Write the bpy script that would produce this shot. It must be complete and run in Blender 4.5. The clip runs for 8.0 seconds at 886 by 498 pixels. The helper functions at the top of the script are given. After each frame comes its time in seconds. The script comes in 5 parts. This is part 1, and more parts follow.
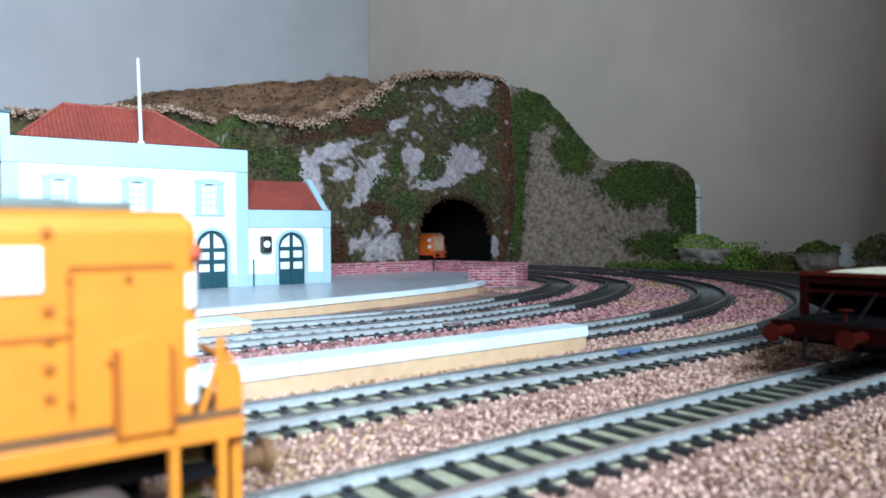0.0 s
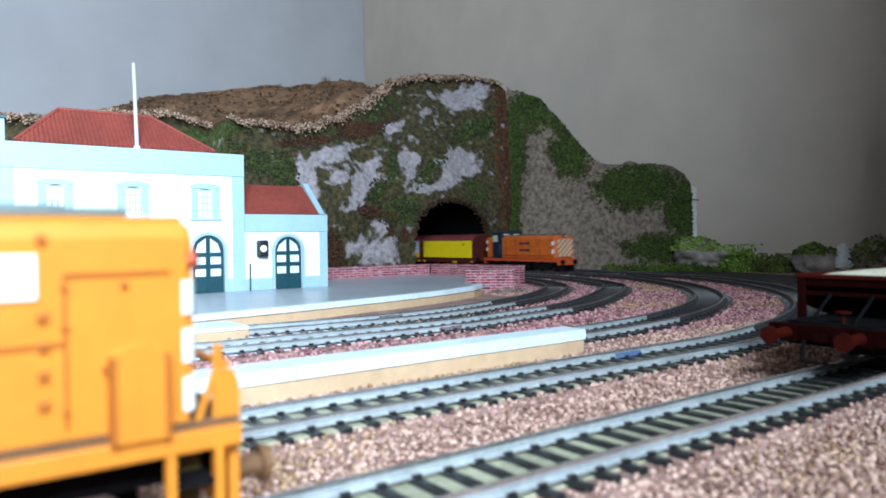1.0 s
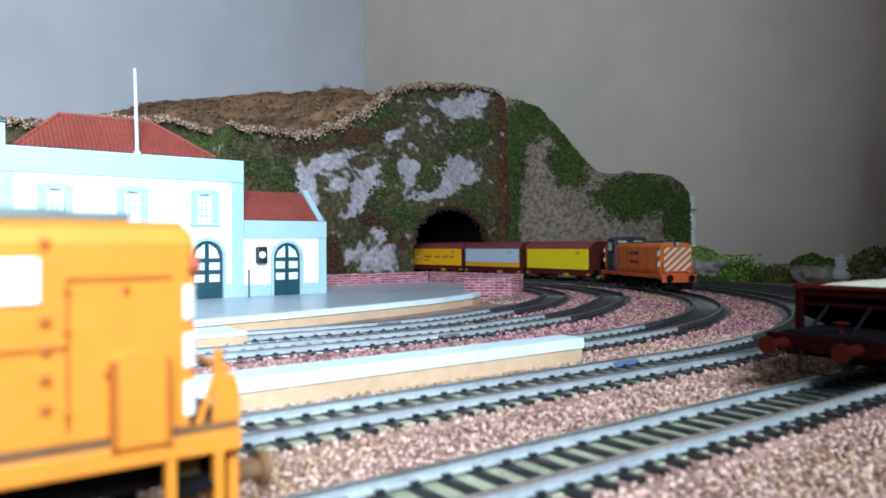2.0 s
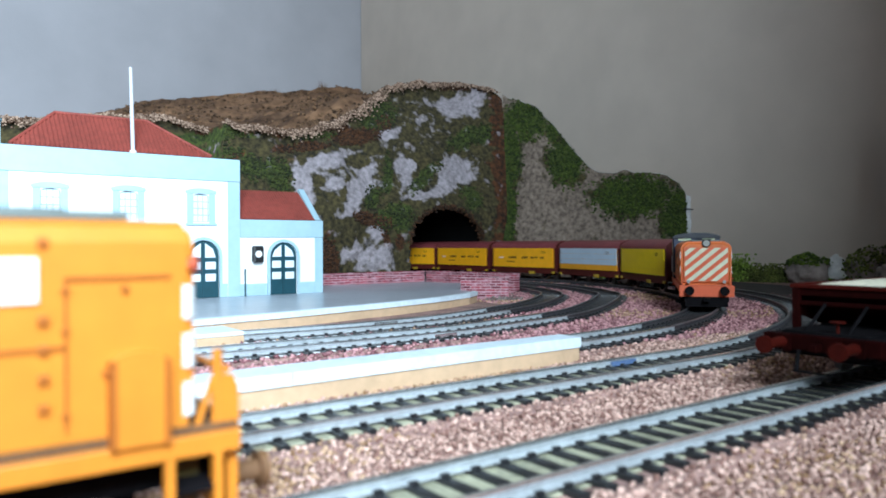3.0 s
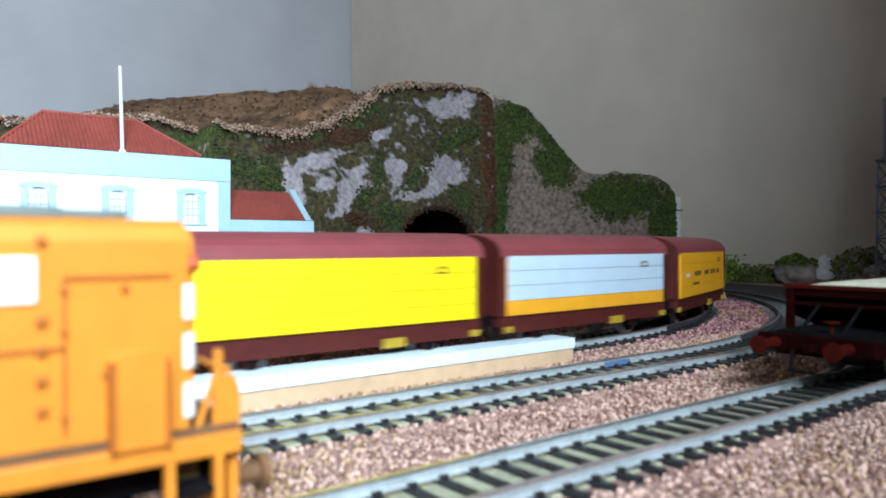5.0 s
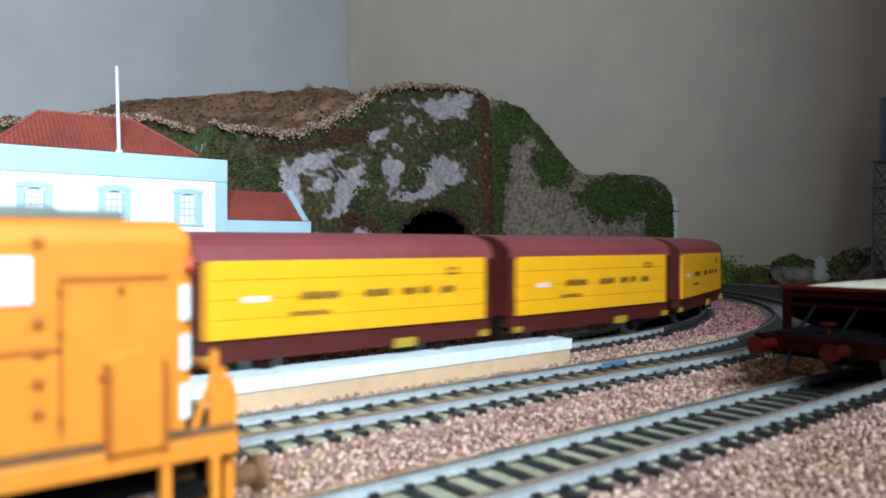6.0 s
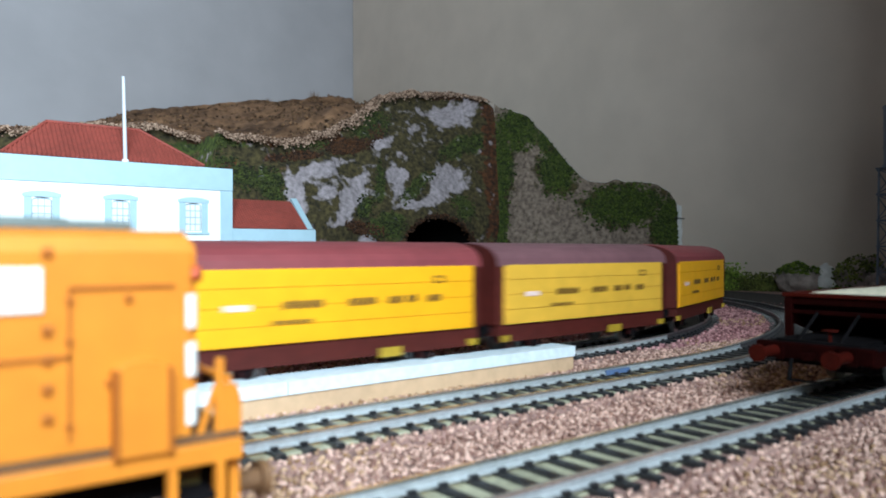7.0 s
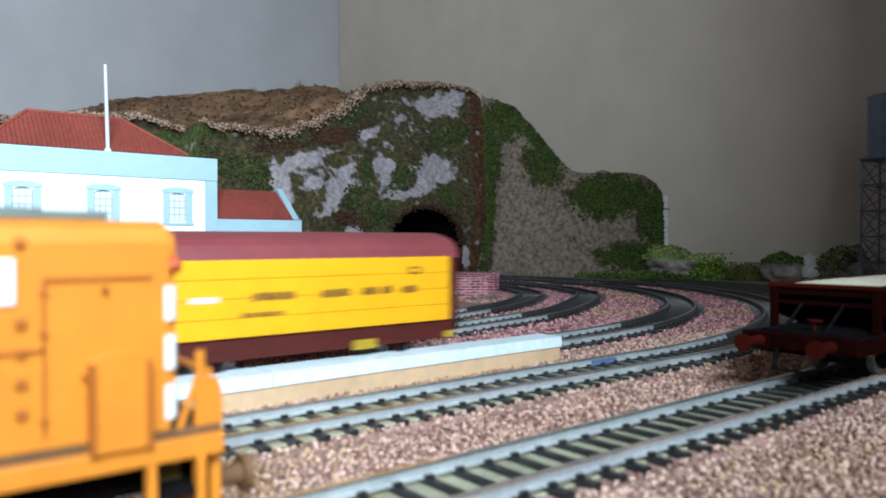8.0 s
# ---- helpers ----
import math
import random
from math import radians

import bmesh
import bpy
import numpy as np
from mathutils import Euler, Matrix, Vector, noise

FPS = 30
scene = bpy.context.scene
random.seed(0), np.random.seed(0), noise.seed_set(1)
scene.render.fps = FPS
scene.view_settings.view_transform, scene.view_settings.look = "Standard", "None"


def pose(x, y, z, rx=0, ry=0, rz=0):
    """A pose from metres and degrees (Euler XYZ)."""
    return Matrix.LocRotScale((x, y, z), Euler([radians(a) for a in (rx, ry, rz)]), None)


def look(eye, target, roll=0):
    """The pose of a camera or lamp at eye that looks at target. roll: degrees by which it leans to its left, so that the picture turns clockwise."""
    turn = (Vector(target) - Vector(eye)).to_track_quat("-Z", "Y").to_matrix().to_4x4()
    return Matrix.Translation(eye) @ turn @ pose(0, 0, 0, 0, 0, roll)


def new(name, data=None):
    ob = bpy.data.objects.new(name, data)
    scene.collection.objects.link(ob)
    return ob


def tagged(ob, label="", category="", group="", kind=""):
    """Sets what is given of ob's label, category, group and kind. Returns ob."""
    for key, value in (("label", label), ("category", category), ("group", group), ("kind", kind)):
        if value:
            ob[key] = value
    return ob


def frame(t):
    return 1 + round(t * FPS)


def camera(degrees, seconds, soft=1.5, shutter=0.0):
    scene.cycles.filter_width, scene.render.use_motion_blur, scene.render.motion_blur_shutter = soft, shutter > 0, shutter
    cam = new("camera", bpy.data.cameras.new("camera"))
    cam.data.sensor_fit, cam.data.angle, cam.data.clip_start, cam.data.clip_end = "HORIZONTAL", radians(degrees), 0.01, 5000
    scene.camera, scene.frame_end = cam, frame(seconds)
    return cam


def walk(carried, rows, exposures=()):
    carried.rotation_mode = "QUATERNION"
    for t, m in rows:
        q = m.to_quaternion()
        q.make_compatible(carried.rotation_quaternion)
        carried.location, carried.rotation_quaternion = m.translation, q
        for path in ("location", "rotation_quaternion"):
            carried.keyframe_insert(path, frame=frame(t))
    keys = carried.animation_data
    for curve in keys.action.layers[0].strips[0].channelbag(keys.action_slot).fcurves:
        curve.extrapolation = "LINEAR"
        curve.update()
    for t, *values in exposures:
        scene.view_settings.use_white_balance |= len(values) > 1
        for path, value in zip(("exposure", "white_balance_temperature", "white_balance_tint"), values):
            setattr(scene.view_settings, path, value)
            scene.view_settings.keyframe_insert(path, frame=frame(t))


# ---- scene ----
# one lens for the whole clip; a small real aperture softens what stands close
cam = camera(63.7, 8.0, soft=1.7, shutter=0.5)
cam.data.dof.use_dof = True
cam.data.dof.focus_distance = 0.50
cam.data.dof.aperture_fstop = 24.0
walk(cam, [
    (0, pose(0.00010, -0.00076, 0.04606, 88.856, 0.461, -36.054)),
    (0.5, pose(0.00000, 0.00000, 0.04650, 89.296, 0.446, -36.300)),
    (1, pose(0.00028, -0.00028, 0.04624, 89.118, 0.737, -36.319)),
    (1.5, pose(-0.00007, -0.00062, 0.04617, 89.676, 0.367, -36.290)),
    (3, pose(-0.00051, -0.00012, 0.04622, 89.683, 0.235, -36.757)),
    (3.5, pose(-0.00171, 0.00134, 0.04612, 89.780, 0.145, -37.379)),
    (4, pose(-0.00186, 0.00105, 0.04609, 90.010, 0.173, -37.215)),
    (4.5, pose(-0.00150, 0.00144, 0.04605, 89.772, 0.205, -37.449)),
    (6, pose(-0.00132, 0.00175, 0.04611, 89.787, 0.111, -37.845)),
    (6.5, pose(-0.00170, 0.00039, 0.04623, 89.860, 0.214, -38.009)),
    (7, pose(-0.00194, 0.00005, 0.04627, 90.405, 0.250, -37.455)),
    (7.5, pose(-0.00123, 0.00210, 0.04616, 89.809, 0.304, -38.411)),
    (8, pose(-0.00086, 0.00101, 0.04626, 89.637, 0.291, -38.487)),
], exposures=[(0.0, 0.0, 6050, 10), (4.5, 0.0, 6150, 10), (6.0, -0.25, 6350, 10), (8.0, -0.28, 6350, 10)])

# ---- light: a big window behind the camera ----
world = bpy.data.worlds.new("world")
scene.world = world
world.use_nodes = True
wn = world.node_tree.nodes
sky = wn.new("ShaderNodeTexSky")
sky.sky_type, sky.sun_disc = "NISHITA", False
sky.sun_elevation, sky.sun_rotation = radians(35), radians(150)
world.node_tree.links.new(sky.outputs[0], wn["Background"].inputs[0])
wn["Background"].inputs[1].default_value = 0.10
WIN = (-0.54, 0.05, 0.21, 0.92)  # the window: x from, x to, z from, z to
DEEP = 0.42  # unseen deep recess, set to keep the window's light off the right side
WALL_S, WALL_N, WALL_E, WALL_W = -0.25, 1.545, 0.90, -2.8
FLOOR_Z, CEIL_Z = -0.85, 1.75
day = bpy.data.lights.new("window_light", "AREA")
day.shape, day.size, day.size_y = "RECTANGLE", WIN[1] - WIN[0], WIN[3] - WIN[2]
day.energy, day.color = 68.0, (0.740, 0.905, 0.995)
day_ob = new("window_light", day)
day_ob.matrix_world = look(((WIN[0] + WIN[1]) / 2, WALL_S - DEEP, (WIN[2] + WIN[3]) / 2), ((WIN[0] + WIN[1]) / 2, 5, (WIN[2] + WIN[3]) / 2))


# ---- materials ----
def mat(name, color, rough=0.6, metal=0.0, var=0.15, scale=300.0, bump=0.0, bscale=None, color2=None, spec=0.5, hue_random=0.0, island=0.0, coat=0.0):
    """Colour broken up at two scales, with relief; scale counts features in a metre."""
    m = bpy.data.materials.new(name)
    m.use_nodes = True
    nt = m.node_tree
    nd, ln = nt.nodes, nt.links
    b = nd["Principled BSDF"]
    b.inputs["Roughness"].default_value, b.inputs["Metallic"].default_value = rough, metal
    b.inputs["Specular IOR Level"].default_value = spec
    b.inputs["Coat Weight"].default_value = coat
    tc = nd.new("ShaderNodeTexCoord")
    n1, n2 = nd.new("ShaderNodeTexNoise"), nd.new("ShaderNodeTexNoise")
    n1.inputs["Scale"].default_value, n2.inputs["Scale"].default_value = scale, scale * 0.13
    n1.inputs["Detail"].default_value, n2.inputs["Detail"].default_value = 5, 4
    for n in (n1, n2):
        ln.new(tc.outputs["Object"], n.inputs["Vector"])
    add = nd.new("ShaderNodeMath")
    add.operation = "ADD"
    ln.new(n1.outputs["Fac"], add.inputs[0])
    ln.new(n2.outputs["Fac"], add.inputs[1])
    last = add.outputs[0]
    if hue_random or island:
        src = nd.new("ShaderNodeNewGeometry").outputs["Random Per Island"] if island else nd.new("ShaderNodeObjectInfo").outputs["Random"]
        mul = nd.new("ShaderNodeMath")
        mul.operation, mul.inputs[1].default_value = "MULTIPLY_ADD", (island or hue_random) * 1.0
        ln.new(src, mul.inputs[0])
        ln.new(last, mul.inputs[2])
        last = mul.outputs[0]
    ramp = nd.new("ShaderNodeValToRGB")
    c2 = color2 or tuple(c * (1 - 1.6 * var) for c in color)
    hi = color if color2 else tuple(min(1, c * (1 + var)) for c in color)
    span = 1.0 + (island or hue_random)
    ramp.color_ramp.elements[0].position, ramp.color_ramp.elements[1].position = 0.36, 0.64
    ramp.color_ramp.elements[0].color, ramp.color_ramp.elements[1].color = (*c2, 1), (*hi, 1)
    half = nd.new("ShaderNodeMath")
    half.operation, half.inputs[1].default_value = "MULTIPLY", 0.5 if span == 1.0 else 1.0 / (1.0 + span)
    ln.new(last, half.inputs[0])
    ln.new(half.outputs[0], ramp.inputs[0])
    ln.new(ramp.outputs[0], b.inputs["Base Color"])
    if bump:
        n3, bp = nd.new("ShaderNodeTexNoise"), nd.new("ShaderNodeBump")
        n3.inputs["Scale"].default_value, n3.inputs["Detail"].default_value = bscale or scale * 2, 4
        bp.inputs["Strength"].default_value, bp.inputs["Distance"].default_value = bump, 0.5 / (bscale or scale * 2)
        ln.new(tc.outputs["Object"], n3.inputs["Vector"])
        ln.new(n3.outputs["Fac"], bp.inputs["Height"])
        ln.new(bp.outputs[0], b.inputs["Normal"])
    return m


M = {
    "wall_paint": mat("wall_paint", (0.66, 0.555, 0.47), 0.85, var=0.05, scale=14, bump=0.08, bscale=260),
    "wall_paint_blue": mat("wall_paint_blue", (0.425, 0.405, 0.425), 0.85, var=0.05, scale=12, bump=0.08, bscale=260),
    # for unseen walls and ceiling: dark brown chosen to cut bounced light
    "wall_dim": mat("bounce_cutting_brown_wall", (0.085, 0.068, 0.055), 0.85, var=0.05, scale=14, bump=0.08, bscale=260),
    "ceiling": mat("bounce_cutting_brown_ceiling", (0.10, 0.085, 0.07), 0.9, var=0.04, scale=10),
    "floor": mat("floor_wood", (0.24, 0.15, 0.09), 0.5, var=0.2, scale=20),
    "ground": mat("glued_ballast_bed", (0.34, 0.20, 0.17), 0.9, var=0.35, scale=500, bump=0.6),
    "stone": mat("ballast_stone", (0.78, 0.51, 0.415), 0.7, color2=(0.26, 0.130, 0.100), scale=700, island=1.3),
    "stone_mauve": mat("mauve_ballast_stone", (0.66, 0.345, 0.345), 0.7, color2=(0.20, 0.070, 0.080), scale=700, island=1.3),
    "stone_ochre": mat("ballast_stone_ochre", (0.64, 0.41, 0.26), 0.7, color2=(0.28, 0.15, 0.07), scale=700, island=1.3),
    "trackbed": mat("cream_trackbed", (0.44, 0.425, 0.30), 0.35, var=0.2, scale=500, bump=0.4),
    # bed for the bend, near black to carry the shade there
    "trackbed_shaded": mat("shaded_bend_trackbed", (0.035, 0.033, 0.036), 0.6, var=0.25, scale=400, bump=0.3),
    "trackbed_grey": mat("pale_grey_trackbed", (0.62, 0.63, 0.64), 0.35, var=0.15, scale=400, bump=0.3),
    "sleeper": mat("black_plastic_sleeper", (0.016, 0.016, 0.018), 0.33, var=0.25, scale=900, bump=0.15),
    "rail": mat("nickel_silver_rail", (0.62, 0.65, 0.67), 0.32, 0.50, var=0.12, scale=600),
    # rail and head for the bend, darkened to carry its shade
    "rail_shaded": mat("shaded_bend_rail", (0.075, 0.07, 0.075), 0.45, 0.3, var=0.2, scale=600),
    "rail_head_shaded": mat("shaded_bend_rail_head", (0.30, 0.31, 0.33), 0.35, 0.8, var=0.3, scale=300),
    "rail_head": mat("polished_rail_head", (0.86, 0.87, 0.88), 0.22, 0.9, var=0.2, scale=600),
    "joiner": mat("blue_rail_joiner", (0.10, 0.16, 0.30), 0.4, var=0.1, scale=500),
    "tan_board": mat("tan_platform_board", (0.62, 0.42, 0.26), 0.75, var=0.08, scale=220, bump=0.15),
    "platform_edge": mat("pale_blue_platform_edge", (0.74, 0.84, 0.90), 0.6, var=0.08, scale=350, bump=0.2),
    "platform_grey": mat("grey_platform_top", (0.40, 0.43, 0.48), 0.30, var=0.08, scale=160, bump=0.05),
    "house_white": mat("white_station_wall", (0.80, 0.81, 0.80), 0.7, var=0.03, scale=120),
    "house_blue": mat("pale_blue_trim", (0.34, 0.475, 0.545), 0.65, var=0.04, scale=160),
    "roof_tile": mat("red_roof_tile", (0.255, 0.048, 0.034), 0.7, var=0.16, scale=300),
    "door_green": mat("dark_green_door", (0.008, 0.052, 0.070), 0.45, var=0.1, scale=300),
    "glass_white": mat("pale_window_pane", (0.70, 0.76, 0.80), 0.25, var=0.04, scale=100),
    "tunnel_black": mat("unlit_tunnel_black", (0.006, 0.006, 0.006), 1.0, spec=0.0, scale=200),
    "seam": mat("orange_paint_groove", (0.44, 0.125, 0.012), 0.5, var=0.1, scale=300),
    "walkway": mat("brown_walkway", (0.16, 0.075, 0.03), 0.7, var=0.2, scale=300),
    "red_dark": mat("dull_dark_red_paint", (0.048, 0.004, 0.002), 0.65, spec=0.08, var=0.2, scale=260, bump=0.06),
    # dark red lowered to near black: the hopper's shade is in the colour
    "hopper_red": mat("shaded_dark_red_steel", (0.013, 0.0014, 0.0012), 0.75, spec=0.03, var=0.25, scale=260, bump=0.08),
    "dark_strip": mat("near_black_strip", (0.018, 0.014, 0.012), 0.8, var=0.3, scale=200, bump=0.3),
    "yellow_grimy": mat("grimy_yellow_paint", (0.42, 0.27, 0.02), 0.55, var=0.2, scale=300),
    "flagpole": mat("pale_grey_pole_paint", (0.52, 0.54, 0.58), 0.5, var=0.04, scale=200),
    "glazing": mat("blue_grey_glazing_bar", (0.37, 0.44, 0.50), 0.5, var=0.05, scale=200),
    "black": mat("black_plastic", (0.012, 0.012, 0.013), 0.45, var=0.2, scale=400),
    "white": mat("white_paint", (0.82, 0.82, 0.80), 0.45, var=0.03, scale=200),
    "orange": mat("orange_paint", (0.72, 0.242, 0.024), 0.40, var=0.06, scale=260, bump=0.04, color2=None),
    "orange_worn": mat("weathered_orange_paint", (0.62, 0.13, 0.018), 0.45, var=0.14, scale=160, bump=0.06),
    "orange_red": mat("orange_red_paint", (0.56, 0.085, 0.022), 0.5, var=0.1, scale=200),
    "navy": mat("navy_paint", (0.014, 0.018, 0.045), 0.42, var=0.12, scale=200),
    "frame_black": mat("grimy_black_frame", (0.007, 0.006, 0.007), 0.8, spec=0.06, var=0.3, scale=500, bump=0.2),
    "wheel_pale": mat("pale_green_grey_wheel", (0.36, 0.40, 0.36), 0.4, 0.2, var=0.15, scale=300),
    "steel": mat("wheel_steel", (0.42, 0.42, 0.42), 0.35, 1.0, var=0.1, scale=300),
    "cab_roof": mat("dark_navy_cab_roof", (0.020, 0.020, 0.028), 0.55, var=0.15, scale=200),
    "roof_grey": mat("grey_green_roof_paint", (0.15, 0.18, 0.17), 0.6, var=0.15, scale=200),
    "yellow": mat("yellow_wagon_paint", (0.90, 0.41, 0.010), 0.40, var=0.05, scale=160),
    "yellow_dull": mat("faded_yellow_wagon_paint", (0.76, 0.42, 0.045), 0.5, var=0.07, scale=160),
    "yellow_bright": mat("lemon_yellow_wagon_paint", (0.90, 0.66, 0.008), 0.38, var=0.03, scale=160),
    "maroon": mat("maroon_roof_paint", (0.22, 0.045, 0.05), 0.5, var=0.1, scale=180, bump=0.05),
    "maroon_grey": mat("dusty_maroon_roof_paint", (0.17, 0.075, 0.085), 0.55, var=0.12, scale=180, bump=0.05),
    "oxide": mat("red_oxide_paint", (0.075, 0.012, 0.009), 0.6, spec=0.25, var=0.18, scale=260, bump=0.06),
    "oxide_dark": mat("dark_red_oxide_paint", (0.050, 0.007, 0.006), 0.6, spec=0.25, var=0.2, scale=260, bump=0.06),
    "sky_panel": mat("pale_blue_wagon_paint", (0.50, 0.60, 0.70), 0.45, var=0.04, scale=160),
    "amber_panel": mat("amber_wagon_paint", (0.82, 0.36, 0.02), 0.45, var=0.05, scale=160),
    "ink": mat("dark_lettering", (0.15, 0.07, 0.010), 0.6, var=0.1, scale=300),
    "ink_blue": mat("navy_lettering", (0.014, 0.016, 0.055), 0.5, var=0.1, scale=300),
    # nose stripes: cream holds the dim warm light that falls on the nose
    "cream": mat("warm_shaded_stripe_paint", (0.62, 0.58, 0.40), 0.5, var=0.08, scale=300),
    "pink": mat("pale_pink_label", (0.85, 0.62, 0.55), 0.5, var=0.05, scale=300),
    "sand": mat("cream_sand_load", (0.72, 0.66, 0.50), 0.9, var=0.18, scale=600, bump=0.6),
    "plaster": mat("white_plaster", (0.72, 0.71, 0.70), 0.85, var=0.1, scale=160, bump=0.3),
    "dry_grass": mat("dry_brown_grass", (0.30, 0.165, 0.085), 0.95, color2=(0.05, 0.026, 0.013), scale=200, island=1.0),
    "field": mat("brown_dry_field", (0.40, 0.215, 0.115), 0.95, color2=(0.075, 0.034, 0.016), scale=60, bump=0.7, bscale=350),
    "gravel": mat("tan_gravel", (0.54, 0.36, 0.26), 0.8, color2=(0.085, 0.038, 0.018), scale=400, island=1.2),
    "moss": mat("green_moss", (0.20, 0.225, 0.05), 0.95, color2=(0.05, 0.062, 0.014), scale=260, island=1.0),
    "moss_dark": mat("dark_green_moss", (0.145, 0.215, 0.022), 0.95, color2=(0.032, 0.052, 0.008), scale=260, island=1.0),
    "moss_light": mat("light_green_moss", (0.34, 0.50, 0.075), 0.95, color2=(0.11, 0.17, 0.025), scale=260, island=1.0),
    "turf_flock": mat("turf_green_flock", (0.056, 0.068, 0.012), 0.95, color2=(0.012, 0.016, 0.004), scale=260, island=1.0),
    "shoulder_flock": mat("deep_green_flock", (0.070, 0.105, 0.010), 0.95, color2=(0.018, 0.030, 0.004), scale=260, island=1.0),
    "rust_moss": mat("rusty_brown_moss", (0.085, 0.032, 0.010), 0.95, color2=(0.018, 0.008, 0.004), scale=260, island=1.0),
    "grey_rock": mat("grey_rock", (0.46, 0.38, 0.34), 0.85, color2=(0.12, 0.095, 0.085), scale=90, bump=0.6, bscale=300),
    "tower_blue": mat("blue_grey_tower_paint", (0.13, 0.15, 0.20), 0.4, var=0.15, scale=150),
    "glass": mat("dull_cab_glass", (0.50, 0.55, 0.38), 0.15, var=0.05, scale=100),
    "lamp_lens": mat("lamp_lens", (0.34, 0.33, 0.30), 0.15, var=0.03, scale=100),
    "olive": mat("olive_brown_paint", (0.16, 0.12, 0.035), 0.6, var=0.2, scale=200),
    "wood_dark": mat("dark_table_edge", (0.06, 0.045, 0.035), 0.6, var=0.2, scale=60),
}


def brick_mat():
    m = mat("printed_red_brick", (0.4, 0.1, 0.1), 0.7)
    nt = m.node_tree
    nd, ln = nt.nodes, nt.links
    br, tc, mp = nd.new("ShaderNodeTexBrick"), nd.new("ShaderNodeTexCoord"), nd.new("ShaderNodeMapping")
    mp.inputs["Rotation"].default_value = (radians(90), 0, 0)
    ln.new(tc.outputs["Object"], mp.inputs[0])
    ln.new(mp.outputs[0], br.inputs["Vector"])
    br.inputs["Color1"].default_value, br.inputs["Color2"].default_value = (0.36, 0.060, 0.085, 1), (0.12, 0.016, 0.030, 1)
    br.inputs["Mortar"].default_value = (0.56, 0.36, 0.38, 1)
    for k, v in (("Scale", 1.0), ("Mortar Size", 0.00025), ("Mortar Smooth", 0.2), ("Bias", 0.0), ("Brick Width", 0.0085), ("Row Height", 0.0023)):
        br.inputs[k].default_value = v
    # the print is streaky and blotched
    st, ns, mr, mx = nd.new("ShaderNodeMapping"), nd.new("ShaderNodeTexNoise"), nd.new("ShaderNodeMapRange"), nd.new("ShaderNodeMix")
    st.inputs["Scale"].default_value = (110, 110, 420)
    ln.new(tc.outputs["Object"], st.inputs[0])
    ln.new(st.outputs[0], ns.inputs["Vector"])
    ns.inputs["Scale"].default_value, ns.inputs["Detail"].default_value = 1.0, 6
    mr.inputs[1].default_value, mr.inputs[2].default_value = 0.50, 0.68
    ln.new(ns.outputs["Fac"], mr.inputs[0])
    mx.data_type = "RGBA"
    ln.new(mr.outputs[0], mx.inputs[0])
    ln.new(br.outputs["Color"], mx.inputs[6])
    mx.inputs[7].default_value = (0.52, 0.30, 0.34, 1)
    ln.new(mx.outputs[2], nd["Principled BSDF"].inputs["Base Color"])
    return m


M["brick"] = brick_mat()


